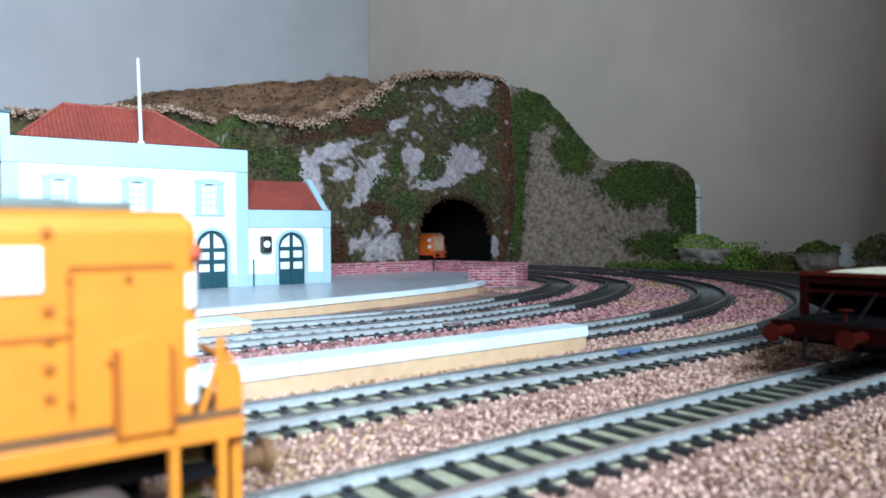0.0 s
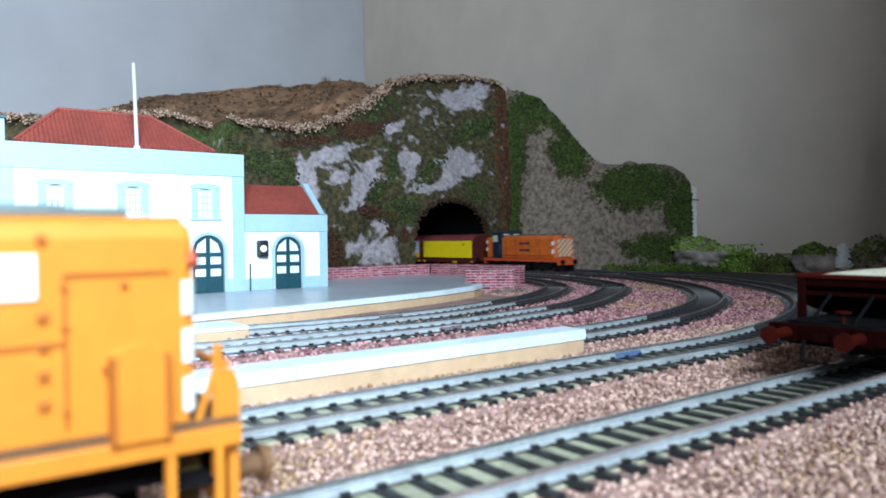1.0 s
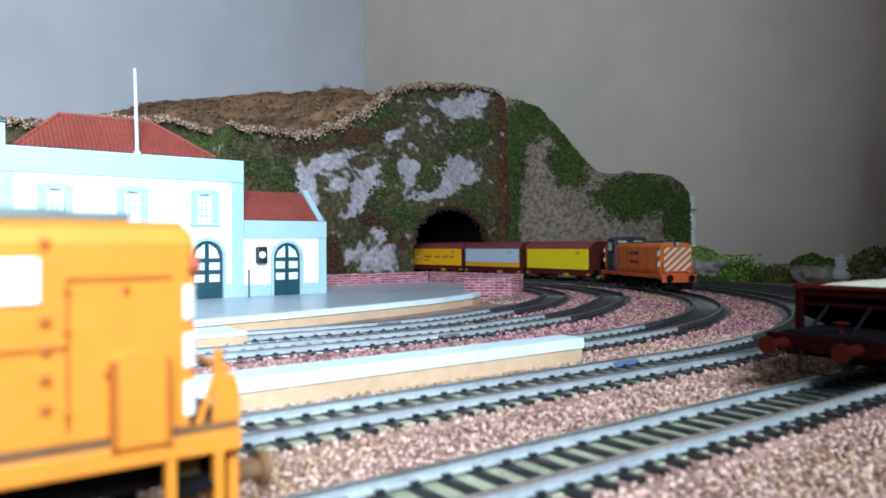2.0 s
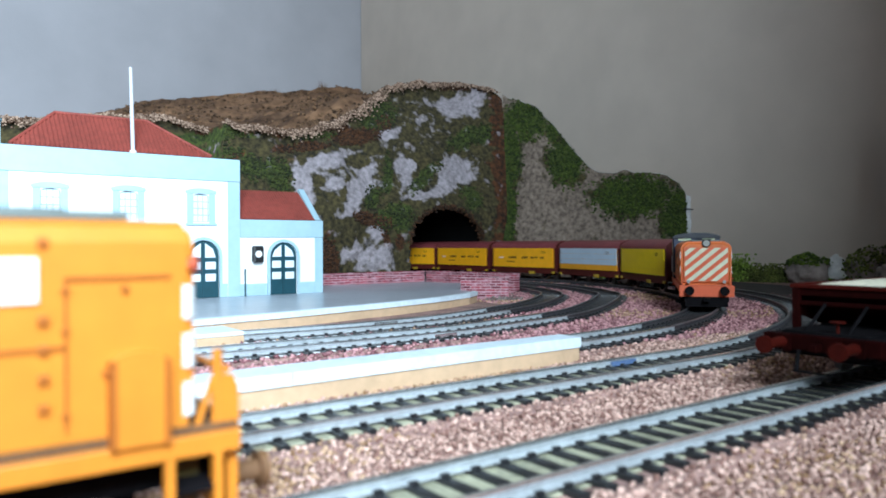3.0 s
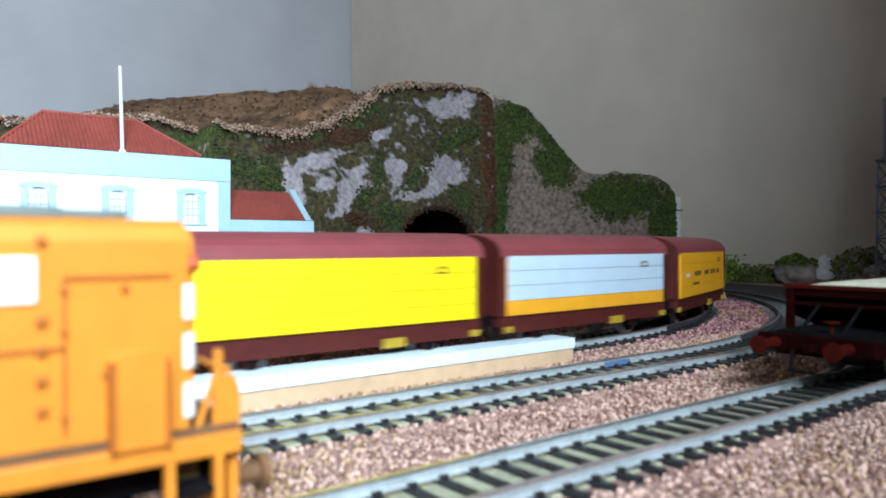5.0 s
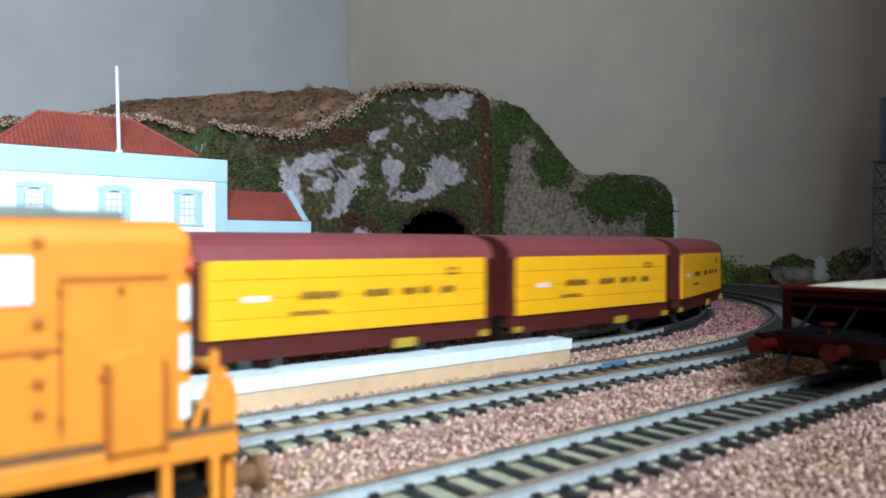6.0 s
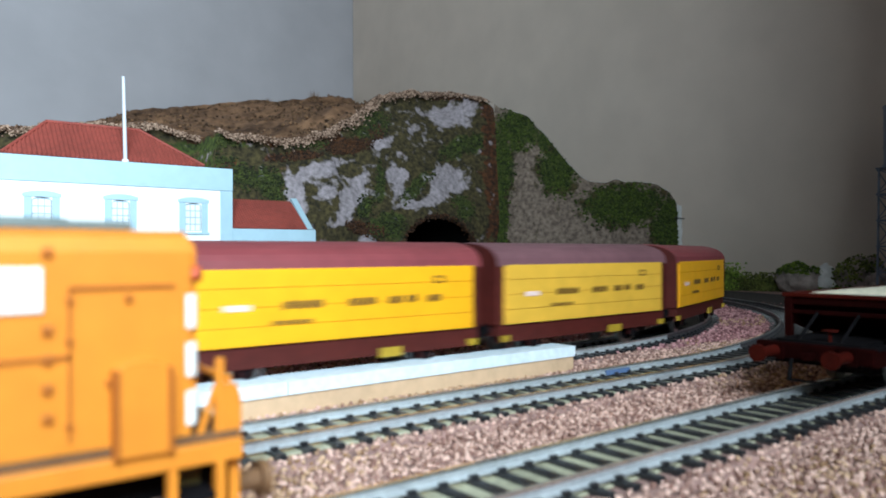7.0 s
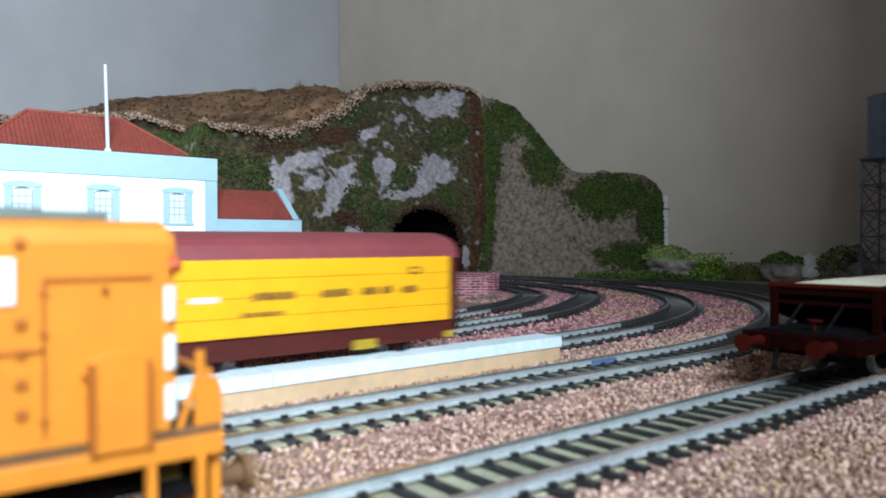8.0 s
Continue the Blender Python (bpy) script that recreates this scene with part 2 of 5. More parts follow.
def hill_mat():
    """Moss, rock and rusty scatter by the hill's painted patches (colour attribute), frayed by fine noise."""
    m = mat("hill_scenery", (0.2, 0.2, 0.1), 0.95, bump=0.9, scale=150, bscale=420)
    nt = m.node_tree
    nd, ln = nt.nodes, nt.links
    at, tc, sep = nd.new("ShaderNodeVertexColor"), nd.new("ShaderNodeTexCoord"), nd.new("ShaderNodeSeparateColor")
    at.layer_name = "patch"
    ln.new(at.outputs["Color"], sep.inputs[0])

    def noise_fac(scale, detail=6):
        n = nd.new("ShaderNodeTexNoise")
        n.inputs["Scale"].default_value, n.inputs["Detail"].default_value = scale, detail
        ln.new(tc.outputs["Object"], n.inputs["Vector"])
        return n.outputs["Fac"]

    def two(a, b, fac):
        x = nd.new("ShaderNodeMix")
        x.data_type = "RGBA"
        for sock, v in ((x.inputs[6], a), (x.inputs[7], b)):
            if isinstance(v, tuple):
                sock.default_value = (*v, 1)
            else:
                ln.new(v, sock)
        ln.new(fac, x.inputs[0])
        return x.outputs[2]

    def step(v, add_noise, lo, hi, amount=0.9):
        a = nd.new("ShaderNodeMath")
        a.operation, a.inputs[1].default_value = "MULTIPLY_ADD", amount
        ln.new(add_noise, a.inputs[0])
        ln.new(v, a.inputs[2])
        r = nd.new("ShaderNodeMapRange")
        r.inputs[1].default_value, r.inputs[2].default_value = lo, hi
        ln.new(a.outputs[0], r.inputs[0])
        return r.outputs[0]

    fine, soft_mid = noise_fac(190, 10), noise_fac(70, 10)
    spread = nd.new("ShaderNodeMath")
    spread.operation, spread.inputs[1].default_value, spread.inputs[2].default_value = "MULTIPLY_ADD", 2.6, -0.8
    ln.new(soft_mid, spread.inputs[0])
    mid = spread.outputs[0]
    contrast = nd.new("ShaderNodeMapRange")
    contrast.inputs[1].default_value, contrast.inputs[2].default_value = 0.33, 0.67
    ln.new(fine, contrast.inputs[0])
    moss = two((0.010, 0.008, 0.003), (0.082, 0.062, 0.021), contrast.outputs[0])
    turf = two((0.012, 0.020, 0.004), (0.070, 0.092, 0.014), contrast.outputs[0])
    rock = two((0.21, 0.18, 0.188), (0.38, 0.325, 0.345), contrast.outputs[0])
    brown = two((0.012, 0.005, 0.002), (0.10, 0.033, 0.009), contrast.outputs[0])
    col = two(moss, turf, step(sep.outputs[1], mid, 0.80, 1.05))
    col = two(col, brown, step(sep.outputs[2], mid, 0.84, 1.0))
    # browner, darker rock for the shoulder, whose weaker light is put in the colour
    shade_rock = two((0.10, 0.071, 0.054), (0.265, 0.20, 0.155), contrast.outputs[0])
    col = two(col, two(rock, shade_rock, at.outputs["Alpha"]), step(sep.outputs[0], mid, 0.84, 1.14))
    ln.new(col, nd["Principled BSDF"].inputs["Base Color"])
    return m


M["hill"] = hill_mat()


# ---- mesh tools ----
def box(bm, x0, x1, y0, y1, z0, z1, bevel=0.0):
    r = bmesh.ops.create_cube(bm, size=1.0, matrix=Matrix.LocRotScale(((x0 + x1) / 2, (y0 + y1) / 2, (z0 + z1) / 2), None, (x1 - x0, y1 - y0, z1 - z0)))
    if bevel:
        es = {e for v in r["verts"] for e in v.link_edges}
        bmesh.ops.bevel(bm, geom=list(es), offset=bevel, segments=2, affect="EDGES", profile=0.5)
    return bm


def cyl(bm, p, q, r, r2=None, seg=16):
    p, q = Vector(p), Vector(q)
    d = q - p
    m = Matrix.Translation((p + q) / 2) @ d.to_track_quat("Z", "Y").to_matrix().to_4x4()
    bmesh.ops.create_cone(bm, cap_ends=True, segments=seg, radius1=r, radius2=r if r2 is None else r2, depth=d.length, matrix=m)
    return bm


def prism(bm, outline, axis, a, b):
    """A closed outline (pairs) pulled along an axis from a to b. axis x: pairs are (y, z); y: (x, z); z: (x, y)."""
    def at(p, k):
        return {"x": (k, p[0], p[1]), "y": (p[0], k, p[1]), "z": (p[0], p[1], k)}[axis]
    lo, hi = [bm.verts.new(at(p, a)) for p in outline], [bm.verts.new(at(p, b)) for p in outline]
    n = len(outline)
    fs = [bm.faces.new(lo), bm.faces.new(hi)] + [bm.faces.new((lo[i], lo[(i + 1) % n], hi[(i + 1) % n], hi[i])) for i in range(n)]
    bmesh.ops.recalc_face_normals(bm, faces=fs)
    return bm


def arch(x0, x1, z0, z1, rise, n=10):
    """An opening's outline with a curved head."""
    c, h = (x0 + x1) / 2, (x1 - x0) / 2
    return [(x0, z0), (x1, z0)] + [(c + h * math.cos(math.pi * i / n), z1 - rise + rise * math.sin(math.pi * i / n)) for i in range(n + 1)]


def mesh_of(name, bm, material, smooth=False):
    me = bpy.data.meshes.new(name)
    bm.to_mesh(me)
    bm.free()
    me.materials.append(material)
    if smooth:
        me.polygons.foreach_set("use_smooth", [True] * len(me.polygons))
    return me


def part(name, bm, material, parent=None, label="", smooth=False):
    ob = new(name, mesh_of(name, bm, material, smooth))
    ob.parent = parent
    return tagged(ob, label)


def thing(name, label, category, m=None, group="", kind=""):
    ob = new(name)
    ob.empty_display_size = 0.01
    if m is not None:
        ob.matrix_basis = m
    return tagged(ob, label, category, group, kind)


def B(*a, bevel=0.0):
    return box(bmesh.new(), *a, bevel=bevel)


def C(p, q, r, r2=None, seg=16):
    return cyl(bmesh.new(), p, q, r, r2, seg)


def raw(name, verts, faces, material, parent=None, smooth=False):
    me = bpy.data.meshes.new(name)
    me.from_pydata([tuple(v) for v in verts], [], [tuple(f) for f in faces])
    me.materials.append(material)
    if smooth:
        me.polygons.foreach_set("use_smooth", [True] * len(me.polygons))
    ob = new(name, me)
    ob.parent = parent
    return ob


def clumps(name, pts, radii, material, flat=0.8, rng=None):
    """Many small uneven eight-sided bits in one mesh."""
    rng = rng or np.random.default_rng(3)
    pts, n = np.asarray(pts, float), len(pts)
    base = np.array([[1, 0, 0], [-1, 0, 0], [0, 1, 0], [0, -1, 0], [0, 0, 1], [0, 0, -1]], float)
    tri = np.array([[0, 2, 4], [2, 1, 4], [1, 3, 4], [3, 0, 4], [2, 0, 5], [1, 2, 5], [3, 1, 5], [0, 3, 5]])
    q = rng.normal(size=(n, 4))
    q /= np.linalg.norm(q, axis=1)[:, None]
    w, x, y, z = q.T
    rot = np.stack([1 - 2 * (y * y + z * z), 2 * (x * y - z * w), 2 * (x * z + y * w), 2 * (x * y + z * w), 1 - 2 * (x * x + z * z), 2 * (y * z - x * w), 2 * (x * z - y * w), 2 * (y * z + x * w), 1 - 2 * (x * x + y * y)], 1).reshape(n, 3, 3)
    loc = base[None] * rng.uniform(0.6, 1.25, (n, 6, 1)) * np.asarray(radii)[:, None, None]
    loc = np.einsum("nij,nkj->nki", rot, loc) * np.array([1, 1, flat])
    v = (loc + pts[:, None]).reshape(-1, 3)
    f = (tri[None] + 6 * np.arange(n)[:, None, None]).reshape(-1, 3)
    me = bpy.data.meshes.new(name)
    me.vertices.add(len(v))
    me.vertices.foreach_set("co", v.ravel())
    me.loops.add(f.size)
    me.loops.foreach_set("vertex_index", f.ravel())
    me.polygons.add(len(f))
    me.polygons.foreach_set("loop_start", np.arange(0, f.size, 3))
    me.update(calc_edges=True)
    me.validate()
    me.materials.append(material)
    return new(name, me)


# ---- the room ----
def room():
    t = 0.12
    r = tagged(part("floor", B(WALL_W - t, WALL_E + t, WALL_S - DEEP, WALL_N + t, FLOOR_Z - t, FLOOR_Z), M["floor"]), "brown wooden floor of the room", "floor", kind="structure")
    # ceiling, west and south walls are unseen; their dark colour holds back fill light
    tagged(part("ceiling", B(WALL_W - t, WALL_E + t, WALL_S - DEEP, WALL_N + t, CEIL_Z, CEIL_Z + t), M["ceiling"]), "unseen ceiling, dark brown to cut bounced light", "ceiling", kind="structure")
    tagged(part("wall_north", B(WALL_W - t, WALL_E + t, WALL_N, WALL_N + t, FLOOR_Z, CEIL_Z), M["wall_paint_blue"]), "pale grey painted wall behind the hills", "wall", kind="structure")
    tagged(part("wall_east", B(WALL_E, WALL_E + t, WALL_S, WALL_N - 0.003, FLOOR_Z, CEIL_Z), M["wall_paint"]), "warm beige-grey painted wall in shade", "wall", kind="structure")
    tagged(part("wall_west", B(WALL_W - t, WALL_W, WALL_S, WALL_N - 0.003, FLOOR_Z, CEIL_Z), M["wall_dim"]), "unseen wall, dark brown to cut bounced light", "wall", kind="structure")
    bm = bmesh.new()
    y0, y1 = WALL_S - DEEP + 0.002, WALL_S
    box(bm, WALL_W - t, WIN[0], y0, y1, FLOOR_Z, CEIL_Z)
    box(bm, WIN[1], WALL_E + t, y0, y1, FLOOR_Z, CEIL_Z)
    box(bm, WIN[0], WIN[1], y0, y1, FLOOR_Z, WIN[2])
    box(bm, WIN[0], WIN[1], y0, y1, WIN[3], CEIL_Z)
    tagged(part("wall_south", bm, M["wall_dim"]), "unseen dark brown wall whose deep window opening shapes the light", "wall", kind="structure")


room()


# ---- tracks ----
def arc_points(cx, cy, r, a0, a1, n):
    return [(cx + r * math.cos(radians(a0 + (a1 - a0) * i / n)), cy + r * math.sin(radians(a0 + (a1 - a0) * i / n))) for i in range(n + 1)]


def catmull(pts, step=0.004):
    p = [Vector((*a, 0)) for a in pts]
    p = [p[0] * 2 - p[1]] + p + [p[-1] * 2 - p[-2]]
    out = []
    for i in range(1, len(p) - 2):
        a, b, c, d = p[i - 1:i + 3]
        n = max(2, int((c - b).length / step))
        for k in range(n):
            s = k / n
            v = 0.5 * (2 * b + (c - a) * s + (2 * a - 5 * b + 4 * c - d) * s * s + (3 * b - a - 3 * c + d) * s ** 3)
            out.append((v.x, v.y))
    return out + [tuple(p[-2][:2])]


R3, U0, Y3, RUN = 0.385, 0.215, 0.2155, 0.17  # the train's line: bend radius, where it begins, the straight's place, the run along the east wall
CY = Y3 + R3
LINE_3 = [(-1.1, Y3), (U0, Y3)] + arc_points(U0, CY, R3, -90, 0, 60)[1:] + arc_points(U0, CY + RUN, R3, 0, 165, 80)
LINE_1 = [(-1.1, 0.0985), (0.86, 0.0985)]
R2 = 0.443
LINE_2 = [(-1.1, 0.1585), (U0, 0.1585)] + catmull(arc_points(U0, CY, R2, -90, -12, 24)[1:] + [(0.651, 0.60), (0.644, 0.68), (0.632, 0.75), (0.622, 0.82), (0.61, 0.90)])
LINE_4 = catmull([(-1.1, 0.288), (-0.3, 0.286), (0.0, 0.283), (0.10, 0.279), (0.20, 0.277), (0.26, 0.287), (0.33, 0.306), (0.41, 0.352)] + arc_points(U0, CY, 0.326, -44, 24, 14)[1:])
LINE_5 = catmull([(0.122, 0.3250), (0.15, 0.3225), (0.19, 0.3205), (0.24, 0.3255), (0.305, 0.347), (0.36, 0.372), (0.43, 0.424)] + arc_points(U0, CY, 0.278, -32, 20, 12)[1:])
RAIL_TOP = 0.0055


def along(line):
    d = [0.0]
    for a, b in zip(line, line[1:]):
        d.append(d[-1] + math.dist(a, b))
    return np.array(d), np.array(line)


def at_length(d, p, s):
    x, y = np.interp(s, d, p[:, 0]), np.interp(s, d, p[:, 1])
    e = 0.002
    dx = np.interp(s + e, d, p[:, 0]) - np.interp(s - e, d, p[:, 0])
    dy = np.interp(s + e, d, p[:, 1]) - np.interp(s - e, d, p[:, 1])
    k = math.hypot(dx, dy) or 1
    return x, y, dx / k, dy / k


def sweep(line, profile, step=0.006):
    """A profile (across, up) pulled along a line on the ground."""
    d, p = along(line)
    n = max(2, int(d[-1] / step))
    verts, faces, k = [], [], len(profile)
    for i in range(n + 1):
        x, y, dx, dy = at_length(d, p, d[-1] * i / n)
        verts += [(x - dy * a, y + dx * a, z) for a, z in profile]
        if i:
            o = (i - 1) * k
            faces += [(o + j, o + (j + 1) % k, o + k + (j + 1) % k, o + k + j) for j in range(k)]
    faces += [tuple(range(k))[::-1], tuple(range(n * k, n * k + k))]
    return verts, faces


def rail_profile(side):
    c, t = side * 0.0087, RAIL_TOP
    half = [(0.0011, t - 0.0025), (0.0011, t - 0.0021), (0.0003, t - 0.0018), (0.0003, t - 0.0009), (0.0005, t - 0.0007), (0.0005, t - 0.0001), (0.0003, t)]
    return [(c + a, z) for a, z in half] + [(c - a, z) for a, z in reversed(half)]


def sleeper_mesh():
    bm = bmesh.new()
    box(bm, -0.00125, 0.00125, -0.0145, 0.0145, 0.0004, 0.0030, bevel=0.0004)
    for s in (-1, 1):
        for k in (-1, 1):
            box(bm, -0.0009, 0.0009, s * 0.0087 + k * 0.0013 - 0.0005, s * 0.0087 + k * 0.0013 + 0.0005, 0.0028, 0.0037)
    return mesh_of("sleeper", bm, M["sleeper"])


SLEEPER = sleeper_mesh()


def track(name, line, label, near, bend=0.30, pitch=0.0073):
    th = thing(name, label, "railway track", group="model railway tracks")
    half = 0.0118 if near[3] else 0.0098
    # pale bed on the straights; the bend's shade is coloured into bed and rails
    cut = next((i for i, q in enumerate(line) if q[0] > bend), len(line) - 1)
    for s in (-1, 1):
        c = s * 0.0087
        head = [(c + 0.00056, RAIL_TOP - 0.0005), (c + 0.00050, RAIL_TOP + 0.0001), (c - 0.00050, RAIL_TOP + 0.0001), (c - 0.00056, RAIL_TOP - 0.0005)]
        r = raw("rail", *sweep(line[:cut + 1], rail_profile(s)), M["rail"], th)
        raw("rail_head", *sweep(line[:cut + 1], head), M["rail_head"], r)
        if cut < len(line) - 2:
            r = tagged(raw("rail", *sweep(line[cut:], rail_profile(s)), M["rail_shaded"], th), "tarnished dark rail")
            raw("rail_head", *sweep(line[cut:], head), M["rail_head_shaded"], r)
    bed_form = [(-half - 0.0006, 0.0), (half + 0.0006, 0.0), (half, 0.0021), (-half, 0.0021)]
    raw("trackbed", *sweep(line[:cut + 1], bed_form), M["trackbed"] if near[2] else M["trackbed_grey"], th)
    if cut < len(line) - 2:
        tagged(raw("trackbed", *sweep(line[cut:], bed_form), M["trackbed_shaded"], th), "black moulded trackbed")
    raw("shoulder", *sweep(line, [(-0.0180, 0.0), (0.0180, 0.0), (0.0160, 0.0017), (-0.0160, 0.0017)]), M["ground"], th)
    d, p = along(line)
    rest = []
    for i in range(int(d[-1] / pitch)):
        x, y, dx, dy = at_length(d, p, (i + 0.5) * pitch)
        m = Matrix.Translation((x, y, 0)) @ Matrix.Rotation(math.atan2(dy, dx) + random.uniform(-0.02, 0.02), 4, "Z")
        if near[0] < x < near[1]:
            o = new("sleeper", SLEEPER)
            o.parent, o.matrix_basis = th, m
        else:
            rest.append(m)
    vs, fs = [], []
    bv, bf = [v.co.copy() for v in SLEEPER.vertices], [tuple(q.vertices) for q in SLEEPER.polygons]
    for m in rest:
        o = len(vs)
        vs += [m @ v for v in bv]
        fs += [tuple(o + k for k in q) for q in bf]
    tagged(raw("far_sleepers", vs, fs, M["sleeper"], th), kind="stuff")
    return th


# ---- ground: the table, its ballast ----
def table():
    th = thing("layout_table", "wooden table board that carries the model railway", "table")
    part("board", B(-1.35, WALL_E - 0.004, -0.12, WALL_N - 0.004, -0.03, -0.0005, bevel=0.002), M["wood_dark"], th)
    for x in (-1.2, -0.2, 0.8):
        for y in (-0.05, 1.45):
            part("leg", B(x - 0.03, x + 0.03, y - 0.03, y + 0.03, FLOOR_Z, -0.03, bevel=0.003), M["wood_dark"], th)
    nx, ny = 150, 130
    vs, fs = [], []
    for j in range(ny + 1):
        for i in range(nx + 1):
            x, y = -1.3 + i * (WALL_E - 0.01 + 1.3) / nx, -0.115 + j * 1.64 / ny
            vs.append((x, y, 0.0004 * noise.noise((x * 60, y * 60, 0))))
            if i < nx and j < ny:
                o = j * (nx + 1) + i
                fs.append((o, o + 1, o + nx + 2, o + nx + 1))
    tagged(raw("ground", vs, fs, M["ground"], None, True), "pinkish brown glued ballast ground", "ground", kind="structure")


table()
TRACK_LINES = [LINE_1, LINE_2, LINE_3, LINE_4, LINE_5]


def near_tracks(x, y):
    """The distance from points to the closest track's middle."""
    best = np.full(len(x), 9.0)
    for line in TRACK_LINES:
        d, p = along(line)
        s = np.arange(0, d[-1], 0.004)
        q = np.stack([np.interp(s, d, p[:, 0]), np.interp(s, d, p[:, 1])], 1)
        q = q[(q[:, 0] > -0.3) & (q[:, 0] < 0.75) & (q[:, 1] < 0.85)]
        for i in range(0, len(x), 4000):
            k = slice(i, i + 4000)
            best[k] = np.minimum(best[k], np.sqrt(((x[k, None] - q[None, :, 0]) ** 2 + (y[k, None] - q[None, :, 1]) ** 2).min(1)))
    return best


def ballast():
    rng = np.random.default_rng(5)
    for name, x0, x1, y0, y1, step, r in (("ballast_stones", -0.02, 0.40, 0.045, 0.205, 0.00135, 0.00085), ("ballast_stones", -0.02, 0.62, 0.205, 0.52, 0.0020, 0.0012), ("ballast_stones", 0.40, 0.72, -0.02, 0.205, 0.0022, 0.0013), ("ballast_stones", 0.30, 0.70, 0.52, 0.74, 0.0032, 0.0018)):
        gx, gy = np.meshgrid(np.arange(x0, x1, step), np.arange(y0, y1, step))
        x, y = gx.ravel() + rng.uniform(-0.5, 0.5, gx.size) * step, gy.ravel() + rng.uniform(-0.5, 0.5, gx.size) * step
        dist = near_tracks(x, y)
        keep = (dist > rng.uniform(0.0120, 0.0155, len(x))) & ~((y > 0.192) & (y < 0.203) & (x < 0.21)) & ~((y > 0.365) & (x < 0.37) & (y > 0.34 + 0.26 * (x > 0.2) * (x - 0.2)))
        x, y, dist = x[keep], y[keep], dist[keep]
        ochre = (np.array([noise.noise((a * 9, b * 14, 3.0)) for a, b in zip(x, y)]) + rng.uniform(-0.35, 0.35, len(x))) > 0.36
        rad = r * rng.uniform(0.65, 1.25, len(x))
        z = rng.uniform(-0.1, 0.9, len(x)) * r + 0.0015 * np.clip((0.0185 - dist) / 0.003, 0, 1)
        for mask, m, lab in ((~ochre, "stone" if y0 < 0.2 else "stone_mauve", "pinkish brown crushed stone ballast" if y0 < 0.2 else "mauve crushed stone ballast between the inner tracks"), (ochre, "stone_ochre", "ochre brown crushed stone ballast")):
            tagged(clumps(name, np.stack([x, y, z], 1)[mask], rad[mask], M[m], 0.85, rng), lab, "ballast", kind="stuff")


# ---- platforms ----
def platforms():
    h = 0.0085
    p = thing("island_platform", "low tan platform with a pale blue top between tracks", "platform")
    def wedge(a, b, d0, d1):
        """The platform's plan between two places along it: it narrows to its end."""
        f = lambda x: 0.1925 + 0.012 * (x - 0.21)
        k = lambda x: 0.2045 - 0.002 * (x - 0.21)
        return [(a, f(a) + d0), (b, f(b) + d0), (b, k(b) - d1), (a, k(a) - d1)]
    hp = 0.0097
    part("body", prism(bmesh.new(), wedge(-0.9, 0.2107, 0.0006, 0.0045), "z", 0, hp - 0.0041), M["tan_board"], p)
    n = 9
    for i in range(n):
        a, b = -0.9 + i * 1.1115 / n, -0.9 + (i + 1) * 1.1115 / n
        part("edge_slab", prism(bmesh.new(), wedge(a, b - 0.0003, 0, 0), "z", hp - 0.0040, hp + random.uniform(-0.0001, 0.0001)), M["platform_edge"], p)
    p = thing("station_platform", "grey station platform with a pale blue edge and tapered end", "platform")
    edge = [(-0.9, 0.352), (0.02, 0.356), (0.10, 0.362), (0.17, 0.374), (0.25, 0.393), (0.30, 0.408), (0.345, 0.428), (0.366, 0.444), (0.370, 0.470), (0.444, 0.498), (0.424, 0.603), (-0.9, 0.603)]
    part("body", prism(bmesh.new(), [(x, y + 0.001) for x, y in edge], "z", 0, h - 0.003), M["tan_board"], p)
    part("top", prism(bmesh.new(), [(x - 0.001, y + 0.0035) if i < 9 else (x, y) for i, (x, y) in enumerate(edge)], "z", h - 0.0028, h), M["platform_grey"], p)
    front = edge[:8]
    for a, b in zip(front, front[1:]):
        part("edge_slab", prism(bmesh.new(), [a, b, (b[0], b[1] + 0.0065), (a[0], a[1] + 0.0065)], "z", h - 0.0029, h + 0.0003), M["platform_edge"], p)
    p = thing("crossing_ramp", "small tan block with a pale textured top between tracks", "platform")
    part("body", B(-0.3, 0.121, 0.3140, 0.342, 0, 0.0055, bevel=0.0004), M["tan_board"], p)
    part("top", B(-0.3, 0.121, 0.3140, 0.342, 0.0056, 0.0075, bevel=0.0005), M["platform_edge"], p)


platforms()


